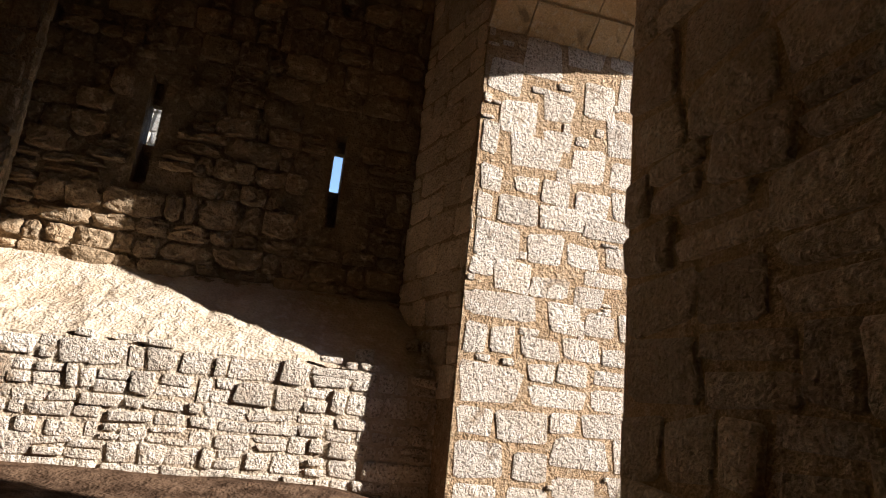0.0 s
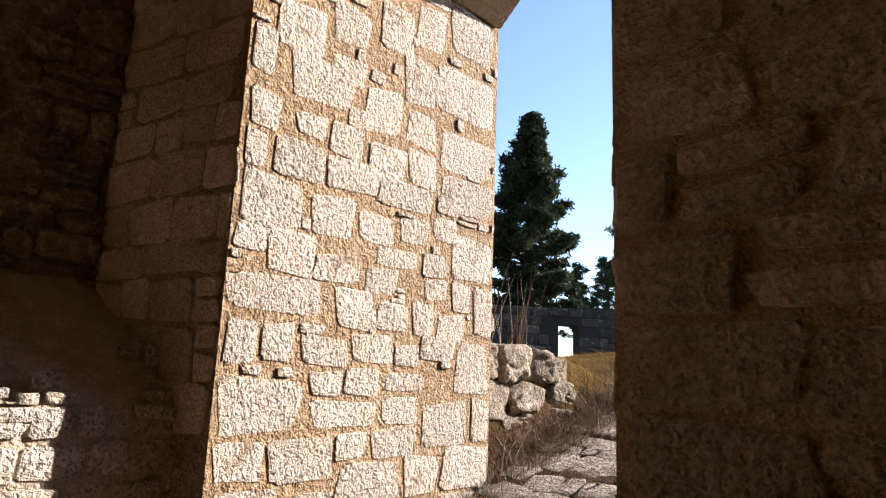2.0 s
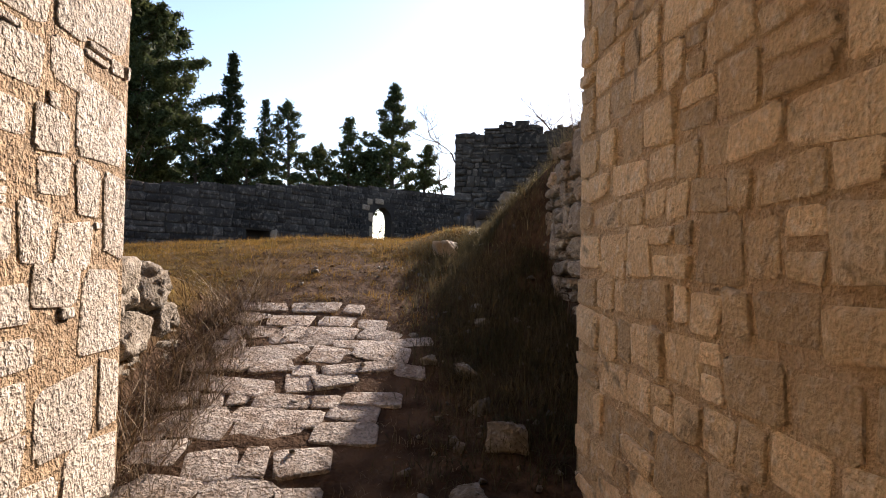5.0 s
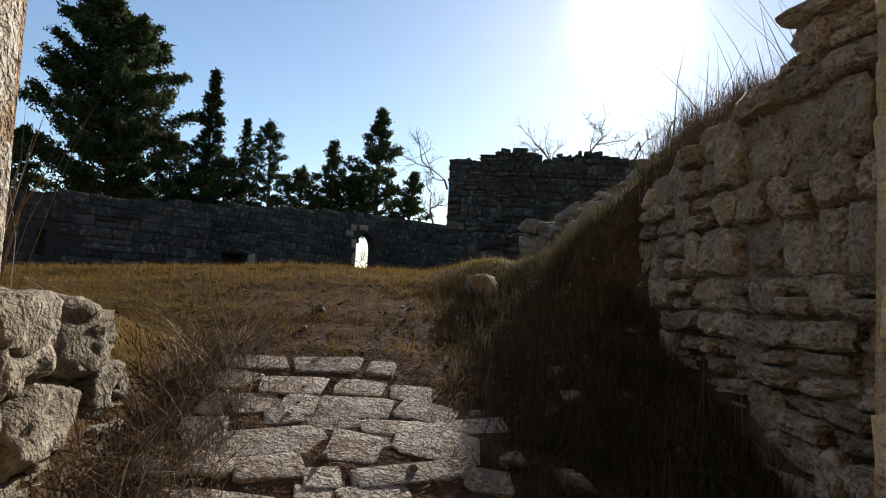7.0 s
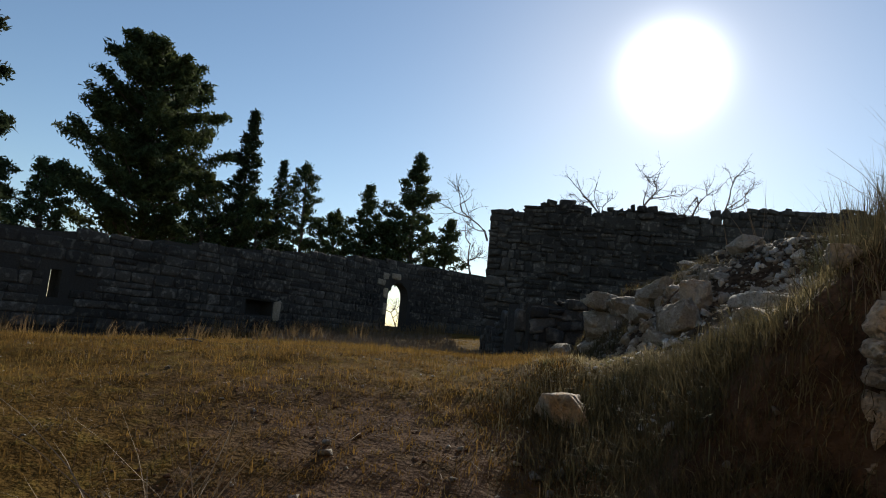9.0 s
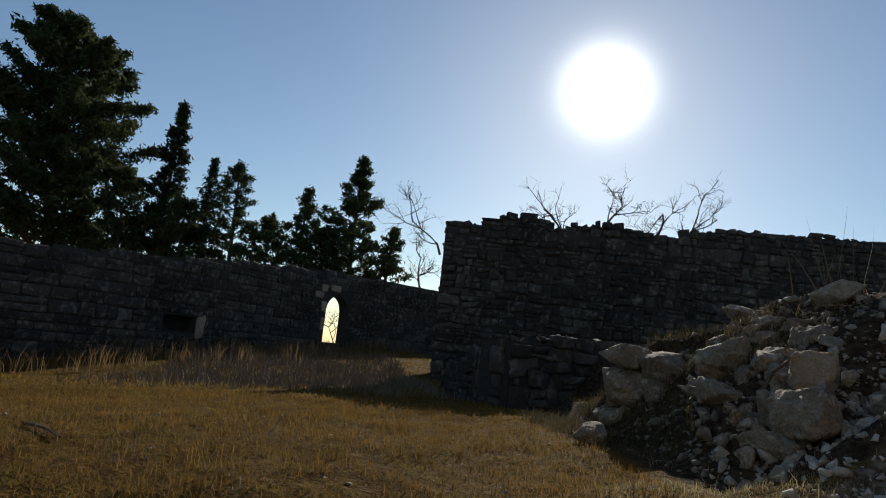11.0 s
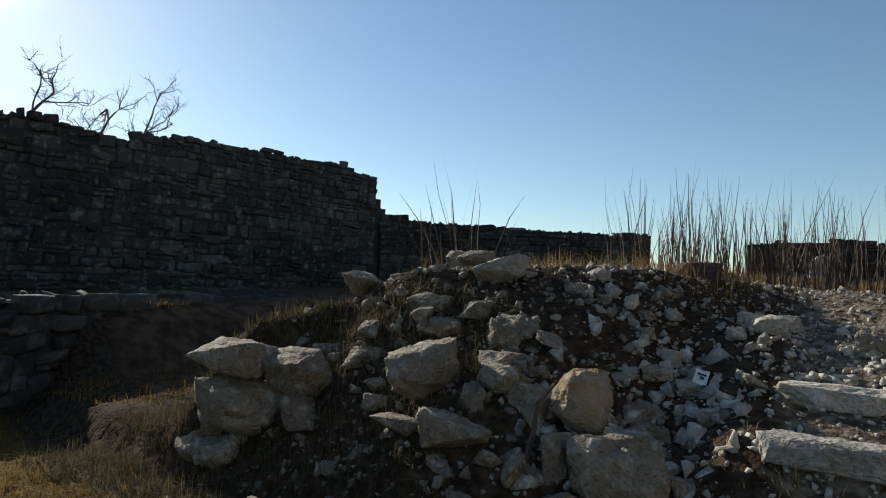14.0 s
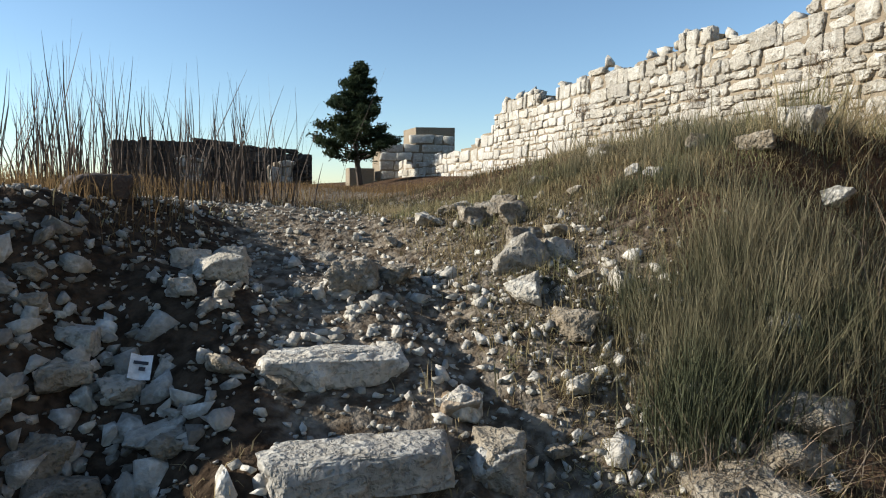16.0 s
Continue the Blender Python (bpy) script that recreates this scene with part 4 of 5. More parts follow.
for a, b in zip(us, us[1:]):
    mid = (a + b) / 2
    p, q = T0 + tdir * a, T0 + tdir * b
    gap = abs(mid - 7.85) < 0.25
    prism(bm, [(p.x, p.y), (q.x, q.y), (q.x + back.x, q.y + back.y), (p.x + back.x, p.y + back.y)], 0.5, bast_top(mid) - 0.75)
    prism(bm, [(p.x, p.y), (q.x, q.y), (q.x + back.x * 0.2, q.y + back.y * 0.2), (p.x + back.x * 0.2, p.y + back.y * 0.2)], bast_top(mid) - 0.76, bast_top(mid) - (0.45 if gap else 0.1))
for k, zt in enumerate((7.4, 7.05, 6.8)):
    p, q = T1 + tdir * (0.28 * k), T1 + tdir * (0.28 * (k + 1))
    prism(bm, [(p.x, p.y), (q.x, q.y), (q.x + back.x * 0.3, q.y + back.y * 0.3), (p.x + back.x * 0.3, p.y + back.y * 0.3)], 0.5, zt)
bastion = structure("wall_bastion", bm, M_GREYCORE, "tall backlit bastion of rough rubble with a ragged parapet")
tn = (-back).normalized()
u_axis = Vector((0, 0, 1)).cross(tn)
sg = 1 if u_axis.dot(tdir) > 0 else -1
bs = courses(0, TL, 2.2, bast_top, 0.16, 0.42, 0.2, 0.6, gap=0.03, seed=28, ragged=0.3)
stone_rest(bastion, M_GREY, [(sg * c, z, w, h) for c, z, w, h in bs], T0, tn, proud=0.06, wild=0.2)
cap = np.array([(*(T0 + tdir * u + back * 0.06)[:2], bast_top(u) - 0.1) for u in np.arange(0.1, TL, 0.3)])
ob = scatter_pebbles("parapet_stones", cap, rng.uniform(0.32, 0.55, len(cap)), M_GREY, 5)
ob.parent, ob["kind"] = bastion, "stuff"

# ---- low ruined walls beyond the mound ----
def ruin(name, p, q, z0, tops, thick, seed, label, pale=False):
    p, q = Vector((*p, 0)), Vector((*q, 0))
    dd = (q - p).normalized()
    L = (q - p).length
    nrm = Vector((dd.y, -dd.x, 0))
    if nrm.dot(Vector((9, 3, 0)) - p) < 0:
        nrm = -nrm
    def top(u):
        return float(np.interp(u / L, np.linspace(0, 1, len(tops)), tops))
    bm = bmesh.new()
    n = max(4, int(L / 0.9))
    for a, b in zip(np.linspace(0, L, n + 1), np.linspace(0, L, n + 1)[1:]):
        s, t = p + dd * a, p + dd * b
        o = -nrm * thick
        prism(bm, [(s.x, s.y), (t.x, t.y), (t.x + o.x, t.y + o.y), (s.x + o.x, s.y + o.y)], z0, top((a + b) / 2) - 0.05 + 0.05 * math.sin(a * 7))
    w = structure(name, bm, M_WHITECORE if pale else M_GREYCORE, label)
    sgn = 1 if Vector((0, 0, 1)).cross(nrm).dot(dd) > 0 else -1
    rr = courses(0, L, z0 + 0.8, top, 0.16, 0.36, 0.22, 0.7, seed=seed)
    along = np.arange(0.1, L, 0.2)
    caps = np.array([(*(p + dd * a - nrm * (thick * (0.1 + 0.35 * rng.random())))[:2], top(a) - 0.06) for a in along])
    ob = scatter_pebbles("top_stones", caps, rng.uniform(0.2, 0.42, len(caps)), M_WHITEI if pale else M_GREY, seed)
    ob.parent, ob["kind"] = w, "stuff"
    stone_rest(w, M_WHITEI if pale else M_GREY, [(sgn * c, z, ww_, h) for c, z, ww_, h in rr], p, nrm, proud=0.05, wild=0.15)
    return w
ruin("wall_ruin_1", (23.6, -15.4), (16.0, -20.3), 2.5, [6.8, 6.55, 6.5, 6.42, 6.4], 0.8, 33, "low backlit ruined wall with a level top")
ruin("wall_ruin_2", (16.6, -20.2), (14.6, -21.3), 2.5, [6.1, 6.5, 6.45], 1.4, 34, "broken stump of a ruined wall")
ruin("wall_ruin_3", (11.2, -22.5), (4.1, -22.1), 3.0, [6.15, 6.2, 6.15, 6.25, 6.1, 6.1, 5.8], 0.8, 35, "distant backlit ruined wall with notched top")
ruin("wall_ruin_4", (9.1, -21.5), (8.1, -21.5), 3.0, [5.5, 5.65, 5.3], 0.5, 36, "small pale block of masonry", True)
ruin("wall_ruin_5", (5.9, -21.2), (5.0, -21.2), 3.0, [5.3, 5.5, 5.5], 0.5, 37, "small pale block of masonry", True)

ruin("wall_ledge", (15.7, 2.1), (16.7, -0.8), 1.5, [3.55, 3.75, 3.8, 3.75, 3.85], 0.9, 38, "rough dark retaining wall of a low grassy terrace")
ruin("wall_ledge_far", (16.72, -0.85), (17.7, -4.4), 1.5, [3.85, 3.8, 3.9, 3.85], 0.9, 40, "rough dark retaining wall of a low grassy terrace")
ruin("wall_ledge_end", (15.85, 2.17), (18.9, 2.6), 1.5, [3.6, 3.3, 3.0], 0.3, 39, "crumbled return of the low terrace wall")

# ---- dry plants rooted in the joints of the curtain wall ----
rw = np.random.default_rng(44)
for cy, cz in ((-1.2, 5.5), (-2.3, 5.9), (-3.6, 5.2), (-4.4, 5.75), (-0.2, 5.3), (-6.1, 5.5), (-7.6, 5.9), (0.3, 5.9)):
    n = 110
    roots = np.stack([np.full(n, 1.48) + rw.uniform(0, 0.06, n), cy + rw.normal(0, 0.11, n), cz + rw.normal(0, 0.08, n)], 1)
    tagged(blades("wall_plant", roots, rw.uniform(0.1, 0.3, n), np.full(n, 0.007), 1.3, M_TWIG, int(cz * 100)), "brown dried plant growing out of the wall joints", "plant", "plants on the curtain wall", "stuff")

# ---- worn paving of the ramp ----
road = tagged(new("road"), "worn limestone paving of the ramp, sunk in soil", "paving", kind="structure")
r4 = np.random.default_rng(41)
px0 = 2.35
while px0 < 5.95:
    depth = r4.uniform(0.15, 0.28)
    yl, yr = 5.28 + r4.uniform(-0.15, 0.06), 3.78 + r4.uniform(-0.12, 0.3) - (0.15 if px0 > 4.7 else 0)
    if px0 < 3.2:
        yr += 0.25
    yy = yr
    while yy < yl - 0.08:
        w = min(r4.uniform(0.14, 0.5), yl - yy)
        if r4.random() > 0.1:
            cx, cy = px0 + depth / 2 + r4.normal(0, 0.035), yy + w / 2
            z = float(height(cx, cy))
            if "pave" not in MESHES:
                MESHES["pave"] = stone_meshes(M_PAVE)
            ob = new("paving_stone", MESHES["pave"][int(r4.integers(14))])
            ob.parent = road
            # local -y of the stone faces up
            sl = math.atan(0.285) if cx > 3.3 else math.atan(0.12)
            base = Matrix.Translation((cx, cy, z - 0.004)) @ Matrix.Rotation(-sl + r4.normal(0, 0.025), 4, "Y") @ Matrix.Rotation(r4.normal(0, 0.17), 4, "Z")
            ob.matrix_basis = base @ Matrix(((0, 0, depth * r4.uniform(0.92, 1.14) - 0.008, 0), (w * r4.uniform(0.95, 1.07) - 0.008, 0, 0, 0), (0, -r4.uniform(0.01, 0.018), 0, 0), (0, 0, 0, 1)))
        yy += w
    px0 += depth

# ---- boulders of the rubble mound ----
def boulder(x, y, zc, size, seed, mat=M_ROCK, label="angular grey limestone boulder lying in the rubble mound", rz=0.0, ry=0.0, name="boulder", sharp=0.8, cuts=15, category="rock", group="boulders of the mound"):
    ob = add_mesh(name, boulder_mesh(seed, size, sharp, cuts), mat)
    if seed > 50 or 30 <= seed < 47:
        zc = min(zc, float(height(x, y)) + size[2] * 0.16)
    ob.matrix_basis = pose(x, y, zc, 0, ry, rz)
    return tagged(ob, label, category, group)


rb0 = np.random.default_rng(77)
boulder(9.42, 1.86, 3.21, (0.48, 0.34, 0.38), 1, label="largest flat-faced grey boulder at the foot of the mound", ry=10, cuts=20)
boulder(9.7, 1.62, 3.45, (0.36, 0.34, 0.34), 2, M_ROCKY, "ochre-stained rounded boulder on the mound", sharp=0.4, cuts=22)
boulder(10.03, 1.62, 3.34, (0.36, 0.32, 0.36), 3, cuts=20)
boulder(10.16, 1.62, 3.5, (0.32, 0.3, 0.2), 4, ry=-8)
boulder(10.64, 1.64, 3.5, (0.46, 0.38, 0.42), 5, rz=20, ry=12, cuts=20)
boulder(10.34, 1.12, 3.68, (0.4, 0.36, 0.42), 6, label="tall upright grey boulder half way up the mound", ry=10)
boulder(9.72, 1.9, 3.2, (0.2, 0.22, 0.28), 7)
boulder(9.96, 1.95, 3.13, (0.3, 0.3, 0.26), 8)
boulder(10.3, 1.88, 3.24, (0.46, 0.32, 0.25), 9, ry=-10)
boulder(10.66, 1.84, 3.22, (0.36, 0.3, 0.14), 10)
boulder(9.06, 1.53, 3.24, (0.24, 0.22, 0.22), 11)
boulder(9.08, 1.76, 3.1, (0.28, 0.26, 0.22), 12)
boulder(11.82, 0.75, 4.02, (0.34, 0.34, 0.24), 13)
boulder(12.14, 0.84, 3.68, (0.28, 0.3, 0.26), 14)
boulder(11.3, 0.62, 4.06, (0.24, 0.2, 0.18), 15)
boulder(10.63, 0.66, 4.16, (0.42, 0.34, 0.2), 16, M_WHITE, "pale slab on top of the mound", ry=14)
boulder(9.44, 1.98, 2.98, (0.34, 0.3, 0.2), 47)
boulder(9.66, 2.0, 3.02, (0.26, 0.26, 0.2), 48)
boulder(10.28, 1.7, 3.38, (0.2, 0.22, 0.24), 49)
boulder(11.0, 0.35, 4.25, (0.3, 0.26, 0.2), 17)
boulder(11.3, 0.1, 4.25, (0.26, 0.26, 0.18), 18)
boulder(12.08, 1.86, 3.48, (0.58, 0.42, 0.26), 19, label="flat grey boulder capping a low heap", cuts=24, sharp=1.0)
boulder(12.02, 1.86, 3.18, (0.66, 0.5, 0.38), 20, cuts=20)
boulder(12.2, 1.86, 2.86, (0.7, 0.5, 0.36), 50)
boulder(11.64, 1.7, 3.42, (0.52, 0.42, 0.34), 21, cuts=18)
boulder(11.45, 1.7, 3.16, (0.45, 0.4, 0.3), 22)
boulder(11.25, 1.35, 3.5, (0.36, 0.3, 0.2), 23)
boulder(11.0, 1.1, 3.72, (0.3, 0.3, 0.16), 24)
boulder(11.1, 2.58, 2.78, (0.34, 0.28, 0.22), 25, label="grey stone lying alone at the edge of the grass")
boulder(8.56, 1.6, 3.34, (0.62, 0.3, 0.15), 26, M_WHITE, "long pale step stone set across the path", name="step_stone", sharp=1.0, category="step", group="step stones", cuts=70)
boulder(8.53, 1.12, 3.53, (0.56, 0.28, 0.13), 27, M_WHITE, "long pale step stone set across the path", name="step_stone", sharp=1.0, category="step", group="step stones", cuts=70)
boulder(8.14, 1.42, 3.4, (0.2, 0.18, 0.14), 28, M_ROCKY, "small ochre stone beside the step")
boulder(7.85, 3.3, 2.42, (0.5, 0.36, 0.3), 29, M_ROCKY, "ochre stone sitting on the grassy bank", sharp=0.6, group="stones of the bank")
boulder(7.35, 0.5, 3.95, (0.26, 0.22, 0.18), 30)
boulder(7.2, 0.05, 4.15, (0.22, 0.2, 0.18), 31)
boulder(8.34, 0.56, 3.9, (0.36, 0.22, 0.18), 32)
boulder(8.9, 0.48, 3.9, (0.26, 0.2, 0.16), 51, M_WHITE)
boulder(7.49, 0.68, 4.0, (0.3, 0.24, 0.28), 52, M_WHITE)
boulder(8.12, 1.68, 3.5, (0.2, 0.18, 0.15), 53, M_WHITE)
boulder(8.05, 0.3, 3.76, (0.24, 0.2, 0.12), 33)
boulder(9.0, 0.15, 3.85, (0.2, 0.18, 0.16), 34, M_WHITE)
boulder(7.35, 2.35, 3.0, (0.4, 0.3, 0.15), 35, M_ROCK, "pale weathered slab at the edge of the slope")
boulder(6.95, 2.3, 3.02, (0.4, 0.3, 0.16), 36, M_ROCK, "pale weathered slab at the edge of the slope")
boulder(7.6, 2.05, 3.05, (0.26, 0.22, 0.16), 37, M_WHITE)
boulder(9.5, -0.5, 4.15, (0.5, 0.4, 0.3), 38, M_BARK, "dark rotten stump on the crest", name="tree_stump", category="stump", group="stumps")
boulder(5.54, 0.7, 4.9, (0.28, 0.26, 0.24), 39, M_WHITE, "pale block among the broom stems")
boulder(9.6, 2.12, 3.3, (0.2, 0.2, 0.15), 46)
for k in range(26):
    xx, yy, sz = rb0.uniform(5.8, 7.7), rb0.uniform(-0.8, 2.4), rb0.uniform(0.08, 0.2)
    boulder(xx, yy, 9.0, (sz * 1.3, sz, sz * 0.8), 700 + k, M_WHITE if k % 2 else M_ROCK, "stone half hidden in the broom on the slope", rz=40 * k, group="stones of the slope")
for k in range(12):
    xx = 16.6 + k * 0.3 + rng.uniform(-0.1, 0.1)
    yy = float(np.interp(xx, [12.4, 15, 22, 30], [1.85, 1.28, -1.8, -6.2]))
    s = rng.uniform(0.22, 0.5)
    yy += rng.uniform(-0.25, 0.25)
    boulder(xx, yy, float(height(xx, yy)) + rng.uniform(-0.12, 0.02), (s * 1.5, s, s * 0.7), 300 + k, M_TERR, label="rough block of a fallen terrace edge", group="blocks of the terrace edge")

for k, (xx, yy, sz, m) in enumerate((
    (7.4, 0.64, 0.22, 0), (7.59, 0.92, 0.26, 1), (7.51, 1.21, 0.22, 0), (7.32, 0.04, 0.22, 0), (7.19, 0.55, 0.16, 1), (7.9, -0.13, 0.12, 0),
    (8.21, 0.34, 0.3, 1), (8.06, 0.49, 0.2, 0), (8.83, 0.0, 0.2, 1), (8.88, 0.31, 0.24, 0), (8.27, 0.57, 0.14, 1), (8.11, 1.42, 0.2, 1),
    (8.09, 1.64, 0.26, 0), (7.03, 1.93, 0.3, 0), (7.15, 1.99, 0.28, 0), (7.17, 1.08, 0.16, 1), (6.82, 1.67, 0.2, 1), (8.28, -0.2, 0.12, 1),
    (5.71, 1.04, 0.22, 1), (7.93, 0.93, 0.1, 0), (8.32, 1.1, 0.12, 1), (9.41, 0.79, 0.2, 1), (9.45, 0.98, 0.2, 0), (9.26, 1.0, 0.2, 1),
    (8.92, 1.11, 0.16, 0), (9.15, 1.24, 0.2, 1), (9.47, 1.26, 0.2, 0), (9.04, 0.62, 0.16, 1), (8.75, 1.19, 0.16, 0), (9.1, 1.34, 0.16, 0),
    )):
    boulder(xx, yy, float(height(xx, yy)) + sz * 0.1, (sz * 1.05, sz * 0.8, sz * 0.62), 800 + k, M_WHITE if m else M_ROCK, "weathered pale stone lying beside the climbing path", rz=50 * k, group="stones of the path")
rm = np.random.default_rng(99)
for k in range(46):
    xx, yy, sz = rm.uniform(9.3, 12.2), rm.uniform(0.6, 2.1), 0.09 + 0.15 * rm.random() ** 2
    boulder(xx, yy, float(height(xx, yy)) + sz * 0.02, (sz * 1.4, sz, sz * 0.8), 900 + k, M_ROCK, "small angular stone bedded in the mound", rz=70 * k, group="stones of the mound")
for k, (xx, yy, sz) in enumerate((
    (7.82, 1.96, 0.26), (7.63, 2.09, 0.36), (7.46, 1.96, 0.26), (7.3, 2.05, 0.3), (7.49, 2.19, 0.36), (7.66, 1.96, 0.2),
    (7.89, 1.84, 0.12), (7.76, 2.06, 0.24), (8.04, 1.73, 0.1), (7.33, 1.95, 0.2), (7.84, 1.62, 0.1), (8.13, 1.61, 0.12),
    )):
    boulder(xx, yy, float(height(xx, yy)) + sz * 0.08, (sz * 1.0, sz * 0.75, sz * 0.36), 850 + k, M_ROCK, "pale weathered slab at the edge of the slope", rz=37 * k, sharp=1.0, cuts=40, group="slabs of the slope")
# a dead branch caught between the boulders, and a stick in the grass
def dead_branch(pts, radius, label):
    bm = bmesh.new()
    tube(bm, pts, [radius * (1 - 0.15 * i) for i in range(len(pts))], 6)
    tagged(part("dead_branch", bm, M_BARK), label, "branch")
dead_branch([(9.86, 1.97, 2.98), (9.87, 1.94, 3.14), (9.85, 1.88, 3.3), (9.86, 1.8, 3.44), (9.8, 1.72, 3.54)], 0.022, "dark crooked dead branch wedged between boulders")
st = [(10.9, 6.9), (10.7, 6.72), (10.52, 6.6), (10.3, 6.42)]
dead_branch([(a, b, float(height(a, b)) + 0.03) for a, b in st], 0.014, "thin dark stick lying in the dry grass")

# ---- rubble ----
def on_mound(x, y, r):
    s = np.clip((3.0 - y) / 1.2, 0, 1) * np.clip((x - 8.9) / 0.7, 0, 1) * np.clip((12.2 - x) / 1.0, 0, 1) * np.clip((y + 0.6) / 1.0, 0, 1)
    return r.random(len(x)) < s
pts = spots(4800, 8.3, 12.6, -0.6, 2.4, 51, on_mound)
rub1 = scatter_pebbles("rubble", pts + (0, 0, 0.002), np.random.default_rng(52).gamma(1.6, 0.022, len(pts)) + 0.016, M_ROCKI, 53)
def on_heap(x, y, r):
    s = np.clip((x - 8.8) / 0.3, 0, 1) * np.clip((10.1 - x) / 0.5, 0, 1) * np.clip((y - 0.2) / 0.6, 0, 1)
    return r.random(len(x)) < s
pts = spots(620, 8.7, 10.2, 0.2, 2.3, 64, on_heap)
heap = tagged(new("stone_heap"), "heap of fist-sized grey stones on the mound", "rubble")
r5 = np.random.default_rng(65)
pts = pts[:270]
R5, S5 = turns(len(pts), r5), np.clip(r5.gamma(3.0, 0.031, len(pts)), 0.045, 0.2)
heap_meshes = []
for Vp, Fp in PEBBLES:
    me = mesh_np("stone", Vp, Fp)
    me.materials.append(M_HEAP)
    heap_meshes.append(me)
for p, R, q in zip(pts, R5, S5):
    ob = new("stone", heap_meshes[int(r5.integers(len(heap_meshes)))])
    ob.parent = heap
    ob.matrix_basis = Matrix.Translation((p[0], p[1], p[2] - 0.005)) @ Matrix(R.tolist()).to_4x4() @ Matrix.Scale(q, 4)
tagged(rub1, "loose grey limestone rubble covering the mound", "rubble", kind="stuff")
def on_path(x, y, r):
    s = np.clip((x - 6.6) / 0.8, 0, 1) * np.clip((10.2 - x) / 0.8, 0, 1) * np.clip((y + 3) / 1.5, 0, 1) * np.clip((2.1 - y) / 0.9, 0, 1)
    return r.random(len(x)) < s * 0.9
pts = spots(7600, 6.6, 10.2, -3, 3, 54, on_path)
rub2 = scatter_pebbles("gravel", pts + (0, 0, 0.004), np.random.default_rng(55).gamma(1.3, 0.016, len(pts)) + 0.012, M_GRAVEL, 56)
tagged(rub2, "loose pale gravel strewn over the path", "gravel", kind="stuff")
def on_bank(x, y, r):
    return r.random(len(x)) < np.clip((4.0 - y) / 0.5, 0.0, 1) * 0.6 + 0.1
pts = spots(420, 2.6, 7.4, 2.6, 5.3, 57, on_bank)
rub3 = scatter_pebbles("scattered_stones", pts + (0, 0, 0.012), np.random.default_rng(58).gamma(2.0, 0.024, len(pts)) + 0.02, M_ROCKI, 59)
tagged(rub3, "small loose stones on the soil beside the paving", "stones", kind="stuff")
pts = spots(1800, 5.4, 9.4, 2.9, 5.8, 63, lambda x, y, r: r.random(len(x)) < np.clip((9.4 - x) / 1.8, 0, 1))
clods = scatter_pebbles("soil_clods", pts - (0, 0, 0.002), np.random.default_rng(67).gamma(1.3, 0.011, len(pts)) + 0.008, M_CLOD, 68)
tagged(clods, "crumbled reddish clods of bare trodden soil", "soil", kind="stuff")
pts = spots(260, 6.5, 22, 2.8, 9, 60)
rub4 = scatter_pebbles("field_stones", pts, np.random.default_rng(61).gamma(2.0, 0.014, len(pts)) + 0.02, M_ROCKI, 62)
tagged(rub4, "few small stones in the dry grass", "stones", kind="stuff")
for k, (xx, yy, s) in enumerate(((4.7, 3.35, 0.22), (4.25, 3.3, 0.16), (3.9, 3.2, 0.26), (5.4, 3.15, 0.14), (4.9, 3.6, 0.14), (3.4, 3.45, 0.2))):
    boulder(xx, yy, float(height(xx, yy)) + s * 0.2, (s * 1.3, s, s * 0.7), 200 + k, label="pale stone lying on the soil beside the paving", group="stones of the bank")

# ---- a folded leaflet dropped in the rubble ----
bm = bmesh.new()
bmesh.ops.create_grid(bm, x_segments=2, y_segments=2, size=0.5)
for v in bm.verts:
    v.co = Vector((v.co.x * 0.075, v.co.y * 0.1, 0.012 * abs(v.co.x) * 2))
bmesh.ops.solidify(bm, geom=bm.faces[:], thickness=0.002)
leaf = part("leaflet", bm, M_PAPER)
leaf.matrix_basis = pose(9.2, 0.98, float(height(9.2, 0.98)) + 0.06, 48, 14, 185)
tagged(leaf, "white printed leaflet lying in the rubble", "paper")
for k, (a, b, w, h) in enumerate(((0, 0.012, 0.05, 0.012), (0.006, -0.012, 0.022, 0.014))):
    bm = bmesh.new()
    slab(bm, a - w / 2, a + w / 2, b - h / 2, b + h / 2, 0.014, 0.016)
    part("print", bm, M_INK, leaf, "dark printing")

# ---- grass ----
def tuft(n, seed, x0, x1, y0, y1, keep, per, spread, hmin, hmax, w, lean, mat, name, label, bend=0.25):
    c = spots(n, x0, x1, y0, y1, seed, keep)
    r = np.random.default_rng(seed + 1)
    o = np.repeat(c, per, 0)
    o[:, :2] += r.normal(0, spread, (len(o), 2))
    o[:, 2] = height(o[:, 0], o[:, 1]) - 0.01
    hs = r.uniform(hmin, hmax, len(o)) * np.repeat(r.uniform(0.6, 1.2, len(c)), per)
    return tagged(blades(name, o, hs, np.full(len(o), w) * r.uniform(0.6, 1.3, len(o)), lean, mat, seed + 2, bend), label, "grass", kind="stuff")


